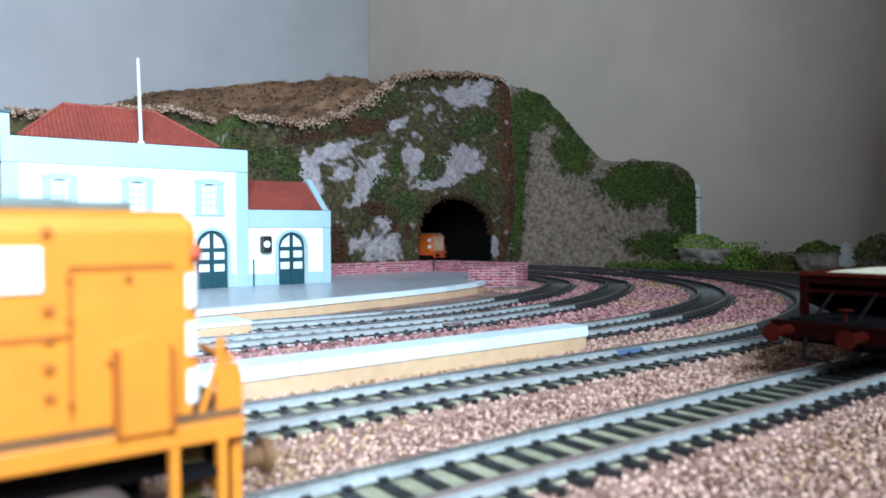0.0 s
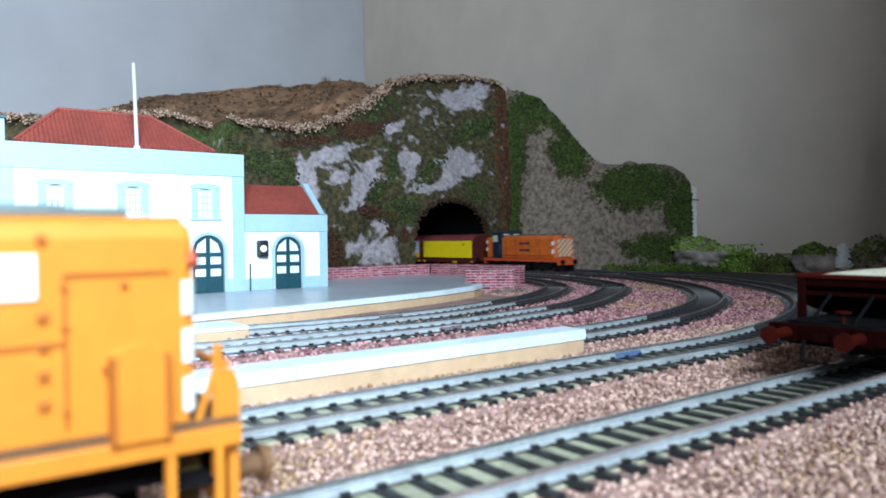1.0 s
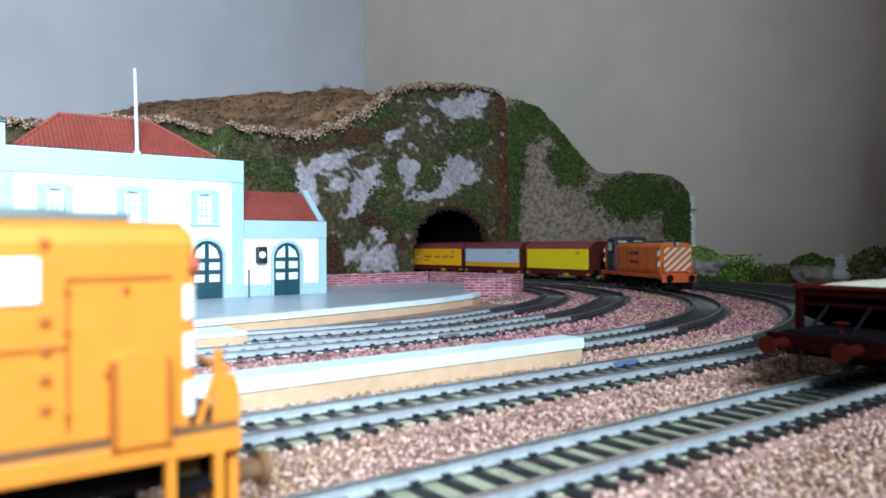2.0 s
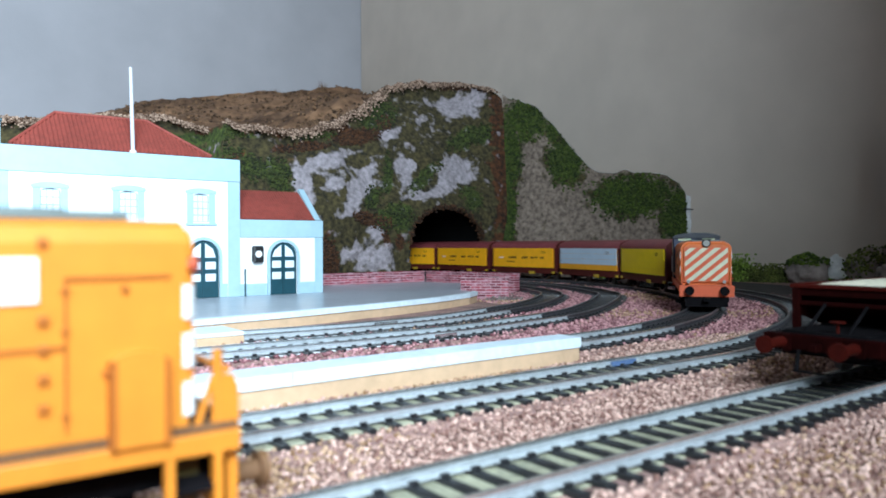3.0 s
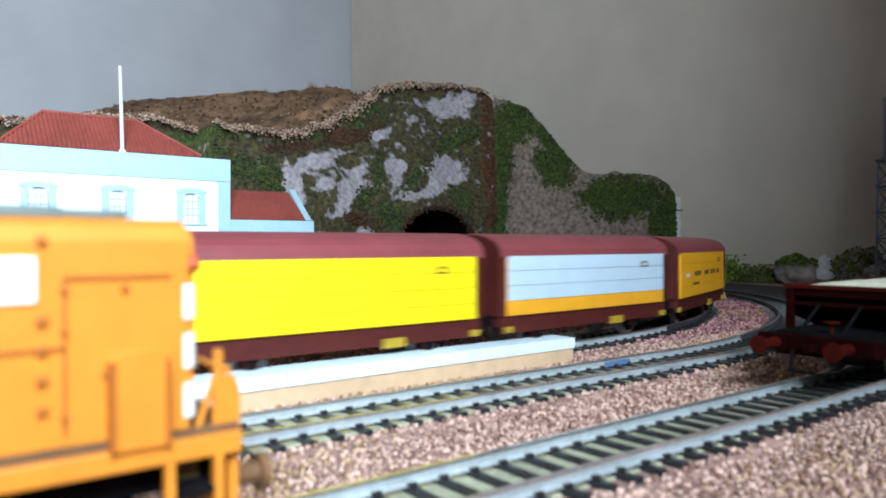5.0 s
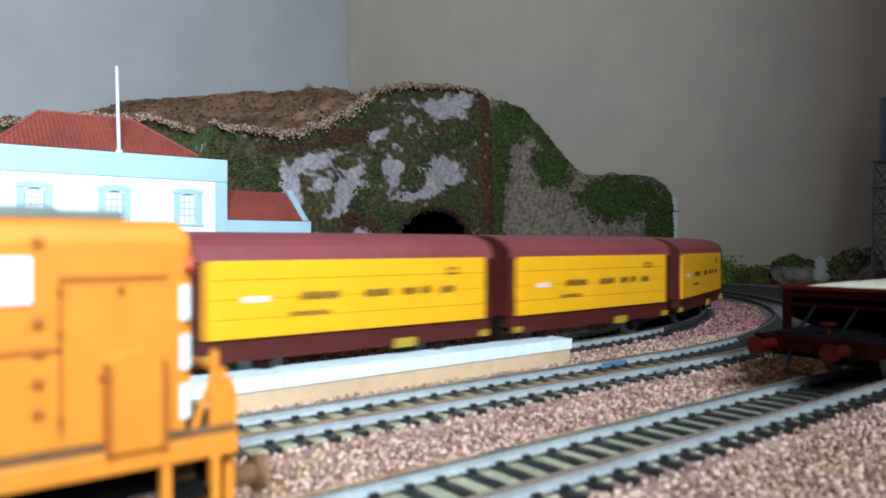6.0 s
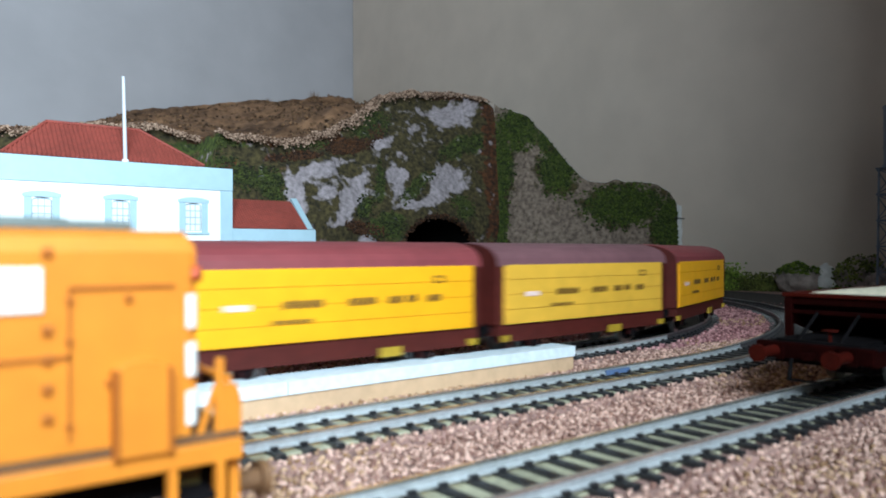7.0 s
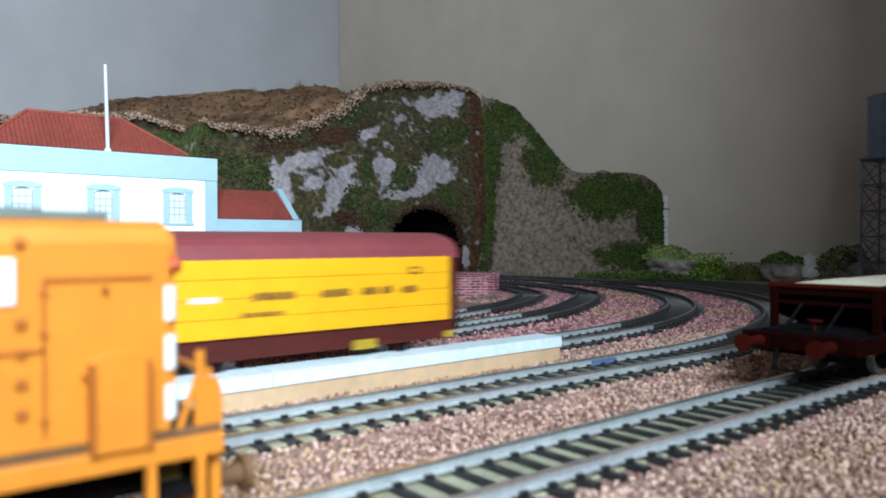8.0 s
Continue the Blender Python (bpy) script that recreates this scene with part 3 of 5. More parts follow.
# ---- the station ----
def station():
    th = thing("station_building", "white two-storey station with pale blue trim and red tiled roofs", "station building")
    g, f, back = 0.0086, 0.5160, 0.60
    x0, x1, top = 0.040, 0.1955, 0.1100
    xa, atop = 0.2645, 0.0660

    def wall_with(a, b, z0, z1, y0, y1, holes):
        """A front wall whose arched openings are notched from its foot."""
        out = [(a, z1), (a, z0)]
        for h0, h1, hz1, rise in holes:
            ring = arch(h0, h1, z0, hz1, rise)
            out += [ring[0]] + list(reversed(ring[2:])) + [ring[1]]
        return prism(bmesh.new(), out + [(b, z0), (b, z1)], "y", y0, y1)

    wins = [0.0715, 0.1185, 0.1675]
    doors = [0.0715, 0.1185, 0.1690]
    t = 0.003
    mid = 0.0635
    part("wall", wall_with(x0, x1, mid, top - 0.0165, f, f + t, [(c - 0.0058, c + 0.0058, 0.0838, 0.0022) for c in wins]), M["house_white"], th)
    part("wall", wall_with(x0, x1, g, mid, f, f + t, [(c - 0.0115, c + 0.0115, 0.0505, 0.0115) for c in doors]), M["house_white"], th)
    for a, b, y0, y1 in ((x0, x0 + t, f + t, back), (x1 - t, x1, f + t, back), (x0 + t, x1 - t, back - t, back)):
        part("wall", B(a, b, y0, y1, g, top - 0.0165), M["house_white"], th)
    part("cornice_band", B(x0 - 0.0008, x1 + 0.0008, f - 0.0010, back + 0.0008, top - 0.0164, top, bevel=0.0004), M["house_blue"], th, "pale blue parapet band")
    for a in (x0 - 0.0005, x1 - 0.0085):
        part("pilaster", B(a, a + 0.009, f - 0.0008, f - 0.0001, g, top - 0.0166), M["house_blue"], th, "pale blue corner pilaster")
    part("plinth", B(x0 + 0.009, doors[0] - 0.0135, f - 0.0006, f - 0.0001, g, g + 0.010), M["house_blue"], th)
    for a, b in zip(doors, doors[1:]):
        part("plinth", B(a + 0.0135, b - 0.0135, f - 0.0006, f - 0.0001, g, g + 0.010), M["house_blue"], th)
    part("plinth", B(doors[2] + 0.0135, x1 - 0.009, f - 0.0006, f - 0.0001, g, g + 0.010), M["house_blue"], th)
    # upper windows
    for c in wins:
        bm = bmesh.new()
        for s in (-1, 1):
            box(bm, c + s * 0.0080 - 0.0021, c + s * 0.0080 + 0.0021, f - 0.0007, f + 0.0008, 0.0625, 0.0838)
        prism(bm, [(c - 0.0110, 0.0840), (c + 0.0110, 0.0840), (c + 0.0110, 0.0860)] + [(c + 0.0110 * k, 0.0863 + 0.0016 * (1 - k * k)) for k in (0.6, 0.2, -0.2, -0.6)] + [(c - 0.0110, 0.0860)], "y", f - 0.0008, f + 0.0008)
        w = part("window", bm, M["house_blue"], th, "pale blue framed sash window with small panes")
        part("sill", B(c - 0.0112, c + 0.0112, f - 0.0014, f + 0.001, 0.0610, 0.0626, bevel=0.0003), M["house_blue"], w)
        for i in range(3):
            for k in range(4):
                a, z = c - 0.0053 + i * 0.0036, 0.0642 + k * 0.0048
                part("pane", B(a, a + 0.0030, f + 0.0014, f + 0.0018, z, z + 0.0041), M["glass_white"], w)
        bm = bmesh.new()
        for i in range(4):
            a = c - 0.0059 + i * 0.0036
            box(bm, a, a + 0.0006, f + 0.0009, f + 0.0021, 0.0635, 0.0838)
        for k in range(5):
            z = 0.0634 + k * 0.0048
            box(bm, c - 0.0059, c + 0.0059, f + 0.0010, f + 0.0020, z, z + 0.0007)
        part("sash", bm, M["glazing"], w)
    # doors

    def door(c, half, z1, rise):
        bm = bmesh.new()
        o, i_ = arch(c - half - 0.0022, c + half + 0.0022, g, z1 + 0.0022, rise + 0.0022), arch(c - half, c + half, g, z1, rise)
        oo, ii = o[1:] + [o[0]], i_[1:] + [i_[0]]
        for k in range(len(oo) - 1):
            prism(bm, [oo[k], oo[k + 1], ii[k + 1], ii[k]], "y", f - 0.0008, f + 0.0004)
        d = part("door", bm, M["house_blue"], th, "arched dark green double door with pale panes")
        part("leaf", prism(bmesh.new(), arch(c - half + 0.0001, c + half - 0.0001, g + 0.0001, z1 - 0.0001, rise), "y", f + 0.0012, f + 0.0024), M["door_green"], d)
        for s in (-1, 1):
            for z in (0.0205, 0.0292):
                part("pane", B(c + s * half * 0.48 - half * 0.33, c + s * half * 0.48 + half * 0.33, f + 0.0008, f + 0.0013, z, z + 0.0055, bevel=0.0003), M["glass_white"], d)
            q = [(c + s * half * 0.14, 0.0378), (c + s * half * 0.80, 0.0378), (c + s * half * 0.62, z1 - rise * 0.55), (c + s * half * 0.14, z1 - rise * 0.20)]
            part("pane", prism(bmesh.new(), q, "y", f + 0.0008, f + 0.0013), M["glass_white"], d)
        part("centre_post", B(c - 0.0006, c + 0.0006, f + 0.0004, f + 0.0013, g, z1 - 0.001), M["door_green"], d)

    for c in doors:
        door(c, 0.0115, 0.0505, 0.0115)
    # hipped roof
    bm = bmesh.new()
    e = [(x0 + 0.010, f + 0.006), (x1 - 0.018, f + 0.006), (x1 - 0.018, back - 0.004), (x0 + 0.010, back - 0.004)]
    ym, zr, ze = (f + back) / 2, 0.1378, 0.1112
    lo = [bm.verts.new((x, y, ze)) for x, y in e]
    r0, r1 = bm.verts.new((0.0795, ym - 0.006, zr)), bm.verts.new((0.1395, ym - 0.006, zr))
    for q in ((lo[0], lo[1], r1, r0), (lo[1], lo[2], r1), (lo[2], lo[3], r0, r1), (lo[3], lo[0], r0), tuple(reversed(lo))):
        bm.faces.new(q)
    roof = part("roof", bm, M["roof_tile"], th, "red tiled hipped roof")
    eps = 0.0006
    a0, a1, b0, b1 = Vector((*e[0], ze)), Vector((*e[1], ze)), Vector((0.0795, ym - 0.006, zr)), Vector((0.1395, ym - 0.006, zr))
    n = 46
    for i in range(1, n):
        p = a0.lerp(a1, i / n)
        k = min(1, (p.x - a0.x) / (b0.x - a0.x), (a1.x - p.x) / (a1.x - b1.x))
        q = Vector((p.x, a0.y + (b0.y - a0.y) * k, ze + (zr - ze) * k))
        part("roof_tile", C(p + Vector((0, 0, eps)), q + Vector((0, 0, eps)), 0.00075, seg=5), M["roof_tile"], roof)
    for p, q in ((a0, b0), (b0, b1), (a1, b1)):
        part("ridge_tile", C(p + Vector((0, 0, 0.0006)), q + Vector((0, 0, 0.0006)), 0.0012, seg=8), M["roof_tile"], roof)
    part("chimney", B(0.0385, 0.0455, f + 0.012, f + 0.020, top, 0.1255, bevel=0.0004), M["house_blue"], th)
    part("chimney_cap", B(0.0375, 0.0465, f + 0.011, f + 0.021, 0.1256, 0.1275, bevel=0.0004), M["door_green"], th)
    # one-storey wing
    fa = f + 0.0012
    part("wall", wall_with(x1 + 0.0002, xa, g, atop - 0.0135, fa, fa + t, [(0.2310 - 0.0112, 0.2310 + 0.0112, 0.0490, 0.0112)]), M["house_white"], th)
    part("wall", B(xa - t, xa, fa + t, back - 0.01, g, atop - 0.0135), M["house_white"], th)
    part("wall", B(x1, xa - t, back - 0.01 - t, back - 0.01, g, atop - 0.0135), M["house_white"], th)
    part("cornice_band", B(x1 + 0.0010, xa + 0.0006, fa - 0.0009, back - 0.009, atop - 0.0134, atop, bevel=0.0003), M["house_blue"], th, "pale blue parapet band")
    part("pilaster", B(xa - 0.0065, xa + 0.0003, fa - 0.0007, fa - 0.0001, g, atop - 0.0136), M["house_blue"], th)
    part("plinth", B(x1 + 0.001, 0.2180, fa - 0.0006, fa - 0.0001, g, g + 0.009), M["house_blue"], th)
    part("plinth", B(0.2440, xa - 0.0066, fa - 0.0006, fa - 0.0001, g, g + 0.009), M["house_blue"], th)
    door(0.2310, 0.0112, 0.0490, 0.0112)
    bm = bmesh.new()
    y0, ym2, y1, zt = fa + 0.003, fa + 0.034, back - 0.012, 0.0905
    prism(bm, [(y0, atop + 0.0004), (ym2, zt), (y1, atop + 0.0004)], "x", x1 + 0.0012, xa - 0.0045)
    r2 = part("roof", bm, M["roof_tile"], th, "red tiled gable roof")
    for i in range(30):
        x = x1 + 0.003 + i * (xa - 0.006 - x1 - 0.003) / 29
        part("roof_tile", C((x, y0, atop + 0.0008), (x, ym2, zt + 0.0003), 0.0006, seg=5), M["roof_tile"], r2)
    part("gable_parapet", prism(bmesh.new(), [(fa, atop + 0.0002), (fa + 0.004, atop + 0.0012), (ym2, zt + 0.0030), (back - 0.012, atop + 0.0012), (back - 0.010, atop + 0.0002)], "x", xa - 0.0044, xa + 0.0006), M["house_blue"], th, "pale blue gable parapet")
    lamp = part("wall_clock", B(0.2052, 0.2136, f - 0.0042, f + 0.001, 0.0335, 0.0462, bevel=0.0014), M["black"], th, "black station clock with a white dial")
    part("dial", C((0.2090, f - 0.0044, 0.0400), (0.2090, f - 0.0048, 0.0400), 0.0026, seg=20), M["white"], lamp)
    part("drainpipe", C((0.1995, f - 0.0016, g), (0.1995, f - 0.0016, 0.0290), 0.0006, seg=8), M["door_green"], th, "dark green drainpipe")
    pole = thing("flagpole", "tall plain white flagpole on the station parapet", "flagpole")
    part("pole", C((0.1225, f + 0.004, top), (0.1212, f + 0.004, 0.1688), 0.0014, 0.0011, 12), M["flagpole"], pole)
    part("base", C((0.1225, f + 0.004, top), (0.1225, f + 0.004, top + 0.002), 0.0022, seg=12), M["white"], pole)


station()


# ---- low brick walls behind the platform ----
def brick_walls():
    def run(a, b, z, th, label):
        ob = thing("brick_wall", label, "wall", Matrix.Translation((*a, 0)) @ Matrix.Rotation(math.atan2(b[1] - a[1], b[0] - a[0]), 4, "Z"))
        n = math.dist(a, b)
        part("wall", B(0, n, 0, th, 0, z - 0.0015), M["brick"], ob)
        part("coping", B(-0.0003, n + 0.0003, -0.0006, th + 0.0006, z - 0.0014, z, bevel=0.0003), M["brick"], ob)
    run((-0.1, 0.606), (0.428, 0.606), 0.0195, 0.008, "low red printed-brick wall behind the platform")
    run((0.430, 0.606), (0.455, 0.497), 0.0195, 0.008, "low red printed-brick wall beside the bend")
    run((0.372, 0.474), (0.402, 0.447), 0.0185, 0.006, "short red printed-brick wall at the platform end")


brick_walls()


# ---- the hills ----
def smooth01(v):
    v = max(0.0, min(1.0, v))
    return v * v * (3 - 2 * v)


RIDGE = [(-0.35, 0.15), (0.067, 0.171), (0.151, 0.185), (0.234, 0.193), (0.30, 0.180), (0.358, 0.178), (0.42, 0.196), (0.471, 0.223), (0.525, 0.26), (0.582, 0.279), (0.637, 0.285), (0.68, 0.274), (0.70, 0.263)]
EAST_RIDGE = [(0.0, 0.27), (0.095, 0.256), (0.193, 0.238), (0.289, 0.213), (0.353, 0.192), (0.478, 0.153), (0.571, 0.145), (0.753, 0.145), (0.901, 0.139), (0.959, 0.127), (1.0, 0.112)]
ROCKS = [(0.644, 0.249, 0.034, 0.022, 0.38), (0.591, 0.144, 0.046, 0.024, 0.44), (0.511, 0.145, 0.031, 0.018, -1.97), (0.442, 0.119, 0.054, 0.016, 0.81), (0.404, 0.149, 0.048, 0.010, 0.35), (0.362, 0.115, 0.026, 0.014, -1.51), (0.442, 0.032, 0.038, 0.020, -0.01), (0.452, 0.060, 0.020, 0.010, -1.23), (0.504, 0.192, 0.021, 0.007, 0.35), (0.403, 0.119, 0.009, 0.007, 0.06), (0.537, 0.112, 0.048, 0.005, 0.17), (0.627, 0.029, 0.021, 0.006, -1.54)]
TURF = [(0.496, 0.219, 0.044, 0.018, 0.42), (0.483, 0.139, 0.031, 0.008, -1.88), (0.453, 0.105, 0.022, 0.011, 0.91), (0.335, 0.124, 0.017, 0.023, 0.06), (0.304, 0.133, 0.018, 0.018, 0.06), (0.386, 0.179, 0.038, 0.006, 0.09), (0.541, 0.135, 0.045, 0.009, 0.60), (0.635, 0.198, 0.050, 0.013, 0.44), (0.481, 0.081, 0.033, 0.019, 0.13), (0.607, 0.110, 0.020, 0.018, -1.04), (0.24, 0.150, 0.06, 0.020, 0), (0.27, 0.172, 0.06, 0.012, 0.2)]
RUST = [(0.450, 0.183, 0.038, 0.011, 0.21), (0.500, 0.205, 0.019, 0.009, 0.70), (0.371, 0.163, 0.039, 0.006, 0.17), (0.448, 0.077, 0.031, 0.009, -0.18), (0.464, 0.060, 0.016, 0.005, -1.29), (0.429, 0.194, 0.014, 0.005, 0.08), (0.387, 0.033, 0.024, 0.014, -1.15), (0.687, 0.281, 0.060, 0.008, 0.05), (0.485, 0.050, 0.010, 0.006, -1.28)]
EAST_TURF = [(0.13, 0.225, 0.15, 0.040, 0), (0.05, 0.09, 0.055, 0.09, 0), (0.05, 0.17, 0.08, 0.06, 0), (0.363, 0.165, 0.12, 0.045, -0.001), (0.72, 0.112, 0.25, 0.033, 0), (0.95, 0.08, 0.10, 0.045, 0), (0.86, 0.03, 0.22, 0.02, 0), (0.30, 0.212, 0.07, 0.03, 0)]


MOTTLE = [(0.565, 0.215, 0.050, 0.040, 0.3), (0.60, 0.245, 0.03, 0.03, 0), (0.40, 0.125, 0.04, 0.03, 0), (0.54, 0.115, 0.05, 0.015, 0.2), (0.50, 0.185, 0.03, 0.015, 0)]


def inside(spots, a, z):
    """How deep a place lies in the patches: 1 at the heart, 0 at the rim."""
    best = 0.0
    for ca, cz, ra, rz, tilt in spots:
        da, dz = a - ca, z - cz
        p, q = da * math.cos(tilt) + dz * math.sin(tilt), -da * math.sin(tilt) + dz * math.cos(tilt)
        best = max(best, 1.31 - math.hypot(p / ra, q / rz))
    return max(0.0, min(1.0, best))


def painted(name, verts, faces, colors, material, parent):
    ob = raw(name, verts, faces, material, parent, True)
    layer = ob.data.color_attributes.new("patch", "FLOAT_COLOR", "POINT")
    layer.data.foreach_set("color", [c for q in colors for c in q])
    return ob


def in_mouth(x, z):
    c, half, spring, crown = 0.560, 0.0600, 0.046, 0.0955
    return abs(x - c) < half and (z < spring or ((x - c) / half) ** 2 + ((z - spring) / (crown - spring)) ** 2 < 1 + 0.09 * noise.noise((x * 90, z * 90, 0)))


def hills():
    tagged(raw("ground_edge", *sweep(arc_points(U0, CY, 0.520, -40, 12, 40), [(-0.056, 0.0002), (0.056, 0.0002), (0.054, 0.0016), (-0.054, 0.0016)]), M["dark_strip"]), "dark strip along the hill's foot", "ground", kind="structure")
    th = thing("hill", "modelled rocky hill with moss, plaster rock and a tunnel mouth", "hill")
    rx, rz = [p[0] for p in RIDGE], [p[1] for p in RIDGE]

    def west(tau, v):
        xb = -0.35 + 0.995 * tau
        xr = -0.35 + 1.05 * tau
        z = v * np.interp(xr, rx, rz)
        lean = max(0.0, (z - 0.085) / 0.2)
        back = 0.11 - 0.05 * smooth01((tau - 0.93) / 0.07)
        x, y = xb + (xr - xb) * v, 0.74 + back * min(1.0, (v if xb < 0.25 else lean ** 1.15))
        k = 0.010 * noise.fractal((x * 14, z * 14, 1.0), 1.0, 2.0, 3) + 0.0022 * noise.fractal((x * 130, z * 130, 5.0), 0.9, 2.0, 3)
        k *= smooth01((1 - tau) / 0.03) * 0.8 + 0.2
        if abs(x - 0.56) < 0.09 and z < 0.12:
            k *= 0.35
        return Vector((x, y + k, z + 0.004 * noise.noise((x * 60, y * 60, 2)) * v))

    nx, nz = 330, 96
    vs, cs, fs = [], [], []
    for j in range(nz + 1):
        for i in range(nx + 1):
            tau, v = i / nx, j / nz
            p = west(tau, v)
            vs.append(p)
            wx, wz = p.x + 0.004 * noise.noise((p.x * 70, p.z * 70, 3)), p.z + 0.004 * noise.noise((p.x * 70, p.z * 70, 9))
            rock = inside(ROCKS, wx, wz) * 0.92 + 0.20 * max(0, noise.noise((p.x * 60, p.z * 60, 8))) + 0.06 + 0.30 * inside(MOTTLE, p.x, p.z)
            turf, rust = inside(TURF, p.x, p.z), max(inside(RUST, p.x, p.z), smooth01((tau - 0.974) / 0.012) * 0.66, smooth01((v - 0.95) / 0.05) * 0.6) + 0.45 * max(0, noise.noise((p.x * 30, p.z * 30, 4)))
            cs.append((rock, turf + 0.2 * noise.noise((p.x * 25, p.z * 25, 14)), rust, 0.0))
            if i < nx and j < nz:
                a, b = (tau + 0.5 / nx), (v + 0.5 / nz)
                q = west(a, b)
                if not in_mouth(q.x, q.z):
                    o = j * (nx + 1) + i
                    fs.append((o, o + 1, o + nx + 2, o + nx + 1))
    painted("rock_face", vs, fs, cs, M["hill"], th)
    # the lining of the mouth, coloured black to paint in the tunnel's darkness
    bm = bmesh.new()
    o = arch(0.498, 0.622, 0.0, 0.0980, 0.052, 18)
    oo = o[1:] + [o[0]]
    ii = [(0.56 + (x - 0.56) * 1.12, z * 1.06) for x, z in oo]
    for k in range(len(oo) - 1):
        prism(bm, [oo[k], oo[k + 1], ii[k + 1], ii[k]], "y", 0.748, 0.93)
    part("tunnel_lining", bm, M["tunnel_black"], th)
    # scatter that frays the mouth's rim
    rng = np.random.default_rng(31)
    ang = rng.uniform(0, math.pi, 700)
    rr = rng.normal(size=700) * 0.0016
    pts = np.stack([0.56 + (0.0605 + rr) * np.cos(ang), rng.uniform(0.735, 0.748, 700), 0.046 + (0.050 + rr) * np.sin(ang)], 1)
    tagged(clumps("mouth_scatter", pts, rng.uniform(0.0010, 0.0022, 700), M["rust_moss"], 0.9, rng), kind="stuff").parent = th
    # the field above the ridge
    bx, bz = [-0.35, 0.119, 0.2, 0.307, 0.414, 0.531, 0.633, 0.743, 0.862, 0.9], [0.22, 0.269, 0.284, 0.305, 0.345, 0.372, 0.392, 0.408, 0.425, 0.425]
    nu, nv = 150, 70
    vs, fs = [], []
    for j in range(nv + 1):
        for i in range(nu + 1):
            tau, v = i / nu, j / nv
            a = west(tau, 1.0)
            x = a.x + (-0.35 + 1.245 * tau - a.x) * v
            y = a.y + (WALL_N - 0.002 - a.y) * v
            z = a.z + (np.interp(x, bx, bz) - a.z) * (v ** 1.3) - 0.012 * math.sin(math.pi * min(1, v * 3)) * (v < 0.34)
            z += (0.016 * noise.fractal((x * 6, y * 26, 0.5), 1.0, 2.0, 4) + 0.003 * noise.fractal((x * 60, y * 60, 0.5), 1.0, 2.0, 3)) * smooth01(v * 8)
            vs.append((x, y, z))
            if i < nu and j < nv:
                o = j * (nu + 1) + i
                fs.append((o, o + 1, o + nu + 2, o + nu + 1))
    raw("field", vs, fs, M["field"], th, True)
    pts, rad = [], []
    rng = np.random.default_rng(17)
    while len(pts) < 5200:
        i, j = int(rng.integers(int(nu * 0.3), nu)), int(rng.integers(1, nv))
        x, y, z = vs[j * (nu + 1) + i]
        if noise.noise((x * 9, y * 26, 4.0)) + 0.4 * rng.normal() > 0.15:
            pts.append((x + rng.normal() * 0.004, y + rng.normal() * 0.004, z + rng.uniform(-0.001, 0.003)))
            rad.append(rng.uniform(0.0014, 0.0042))
    tagged(clumps("dry_grass", pts, rad, M["dry_grass"], 0.8, rng), "dry brown grass scattered over the field", "grass", kind="stuff")
    # the eastern shoulder
    ex, ez = [p[0] for p in EAST_RIDGE], [p[1] for p in EAST_RIDGE]

    def east(tau, v):
        z = v * np.interp(tau, ex, ez)
        off = 0.05 * v ** 1.3 + 0.025 * v * (1 - smooth01(tau / 0.2))
        x, y = 0.645 + 0.145 * tau + 0.81 * off, 0.74 - 0.20 * tau + 0.585 * off + 0.012 * v * (1 - smooth01(tau / 0.2))
        k = (0.008 * noise.fractal((tau * 4, z * 16, 6.0), 1.0, 2.0, 3) + 0.0022 * noise.fractal((tau * 34, z * 130, 2.0), 0.9, 2.0, 3)) * smooth01(tau / 0.05)
        return Vector((x + 0.81 * k, y + 0.585 * k, z + 0.005 * noise.noise((tau * 14, 0, 7)) * v))

    nt, nz = 130, 70
    vs, cs, fs = [], [], []
    for j in range(nz + 1):
        for i in range(nt + 1):
            tau, v = i / nt, j / nz
            p = east(tau, v)
            vs.append(p)
            turf = inside(EAST_TURF, tau, p.z)
            # alpha 1 selects the rock copy with shade in its colour
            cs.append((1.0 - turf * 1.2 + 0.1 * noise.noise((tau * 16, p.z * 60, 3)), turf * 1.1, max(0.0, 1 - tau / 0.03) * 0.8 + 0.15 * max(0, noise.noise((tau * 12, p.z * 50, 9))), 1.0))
            if i < nt and j < nz:
                o = j * (nt + 1) + i
                fs.append((o, o + 1, o + nt + 2, o + nt + 1))
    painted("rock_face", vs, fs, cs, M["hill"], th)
    # its plaster back and end
    vs, fs = [], []
    for i in range(nt - 9):
        a = east((i + 10) / nt, 1.0)
        vs += [a, (a.x + 0.007, a.y + 0.005, a.z + 0.0012), (a.x + 0.03, a.y + 0.02, a.z * 0.6), (a.x + 0.03, a.y + 0.02, 0)]
        if i:
            o = (i - 1) * 4
            fs += [(o + k, o + k + 1, o + k + 5, o + k + 4) for k in range(3)]
    raw("plaster_back", vs, fs, M["plaster"], th, True)
    vs, fs = [], []
    for j in range(nz + 1):
        a = east(1.0, j / nz)
        vs += [a, (a.x + 0.006, a.y - 0.003 + 0.002 * noise.noise((0, 0, a.z * 70)), a.z * 0.98), (a.x + 0.035, a.y + 0.02, a.z * 0.95)]
        if j:
            o = (j - 1) * 3
            fs += [(o + k, o + k + 1, o + k + 4, o + k + 3) for k in range(2)]
    raw("plaster_end", vs, fs, M["plaster"], th, True)
    # gravel along the ridge
    rng = np.random.default_rng(9)
    pts, rad = [], []
    for i in range(13000):
        tau = rng.uniform(0.30, 0.985)
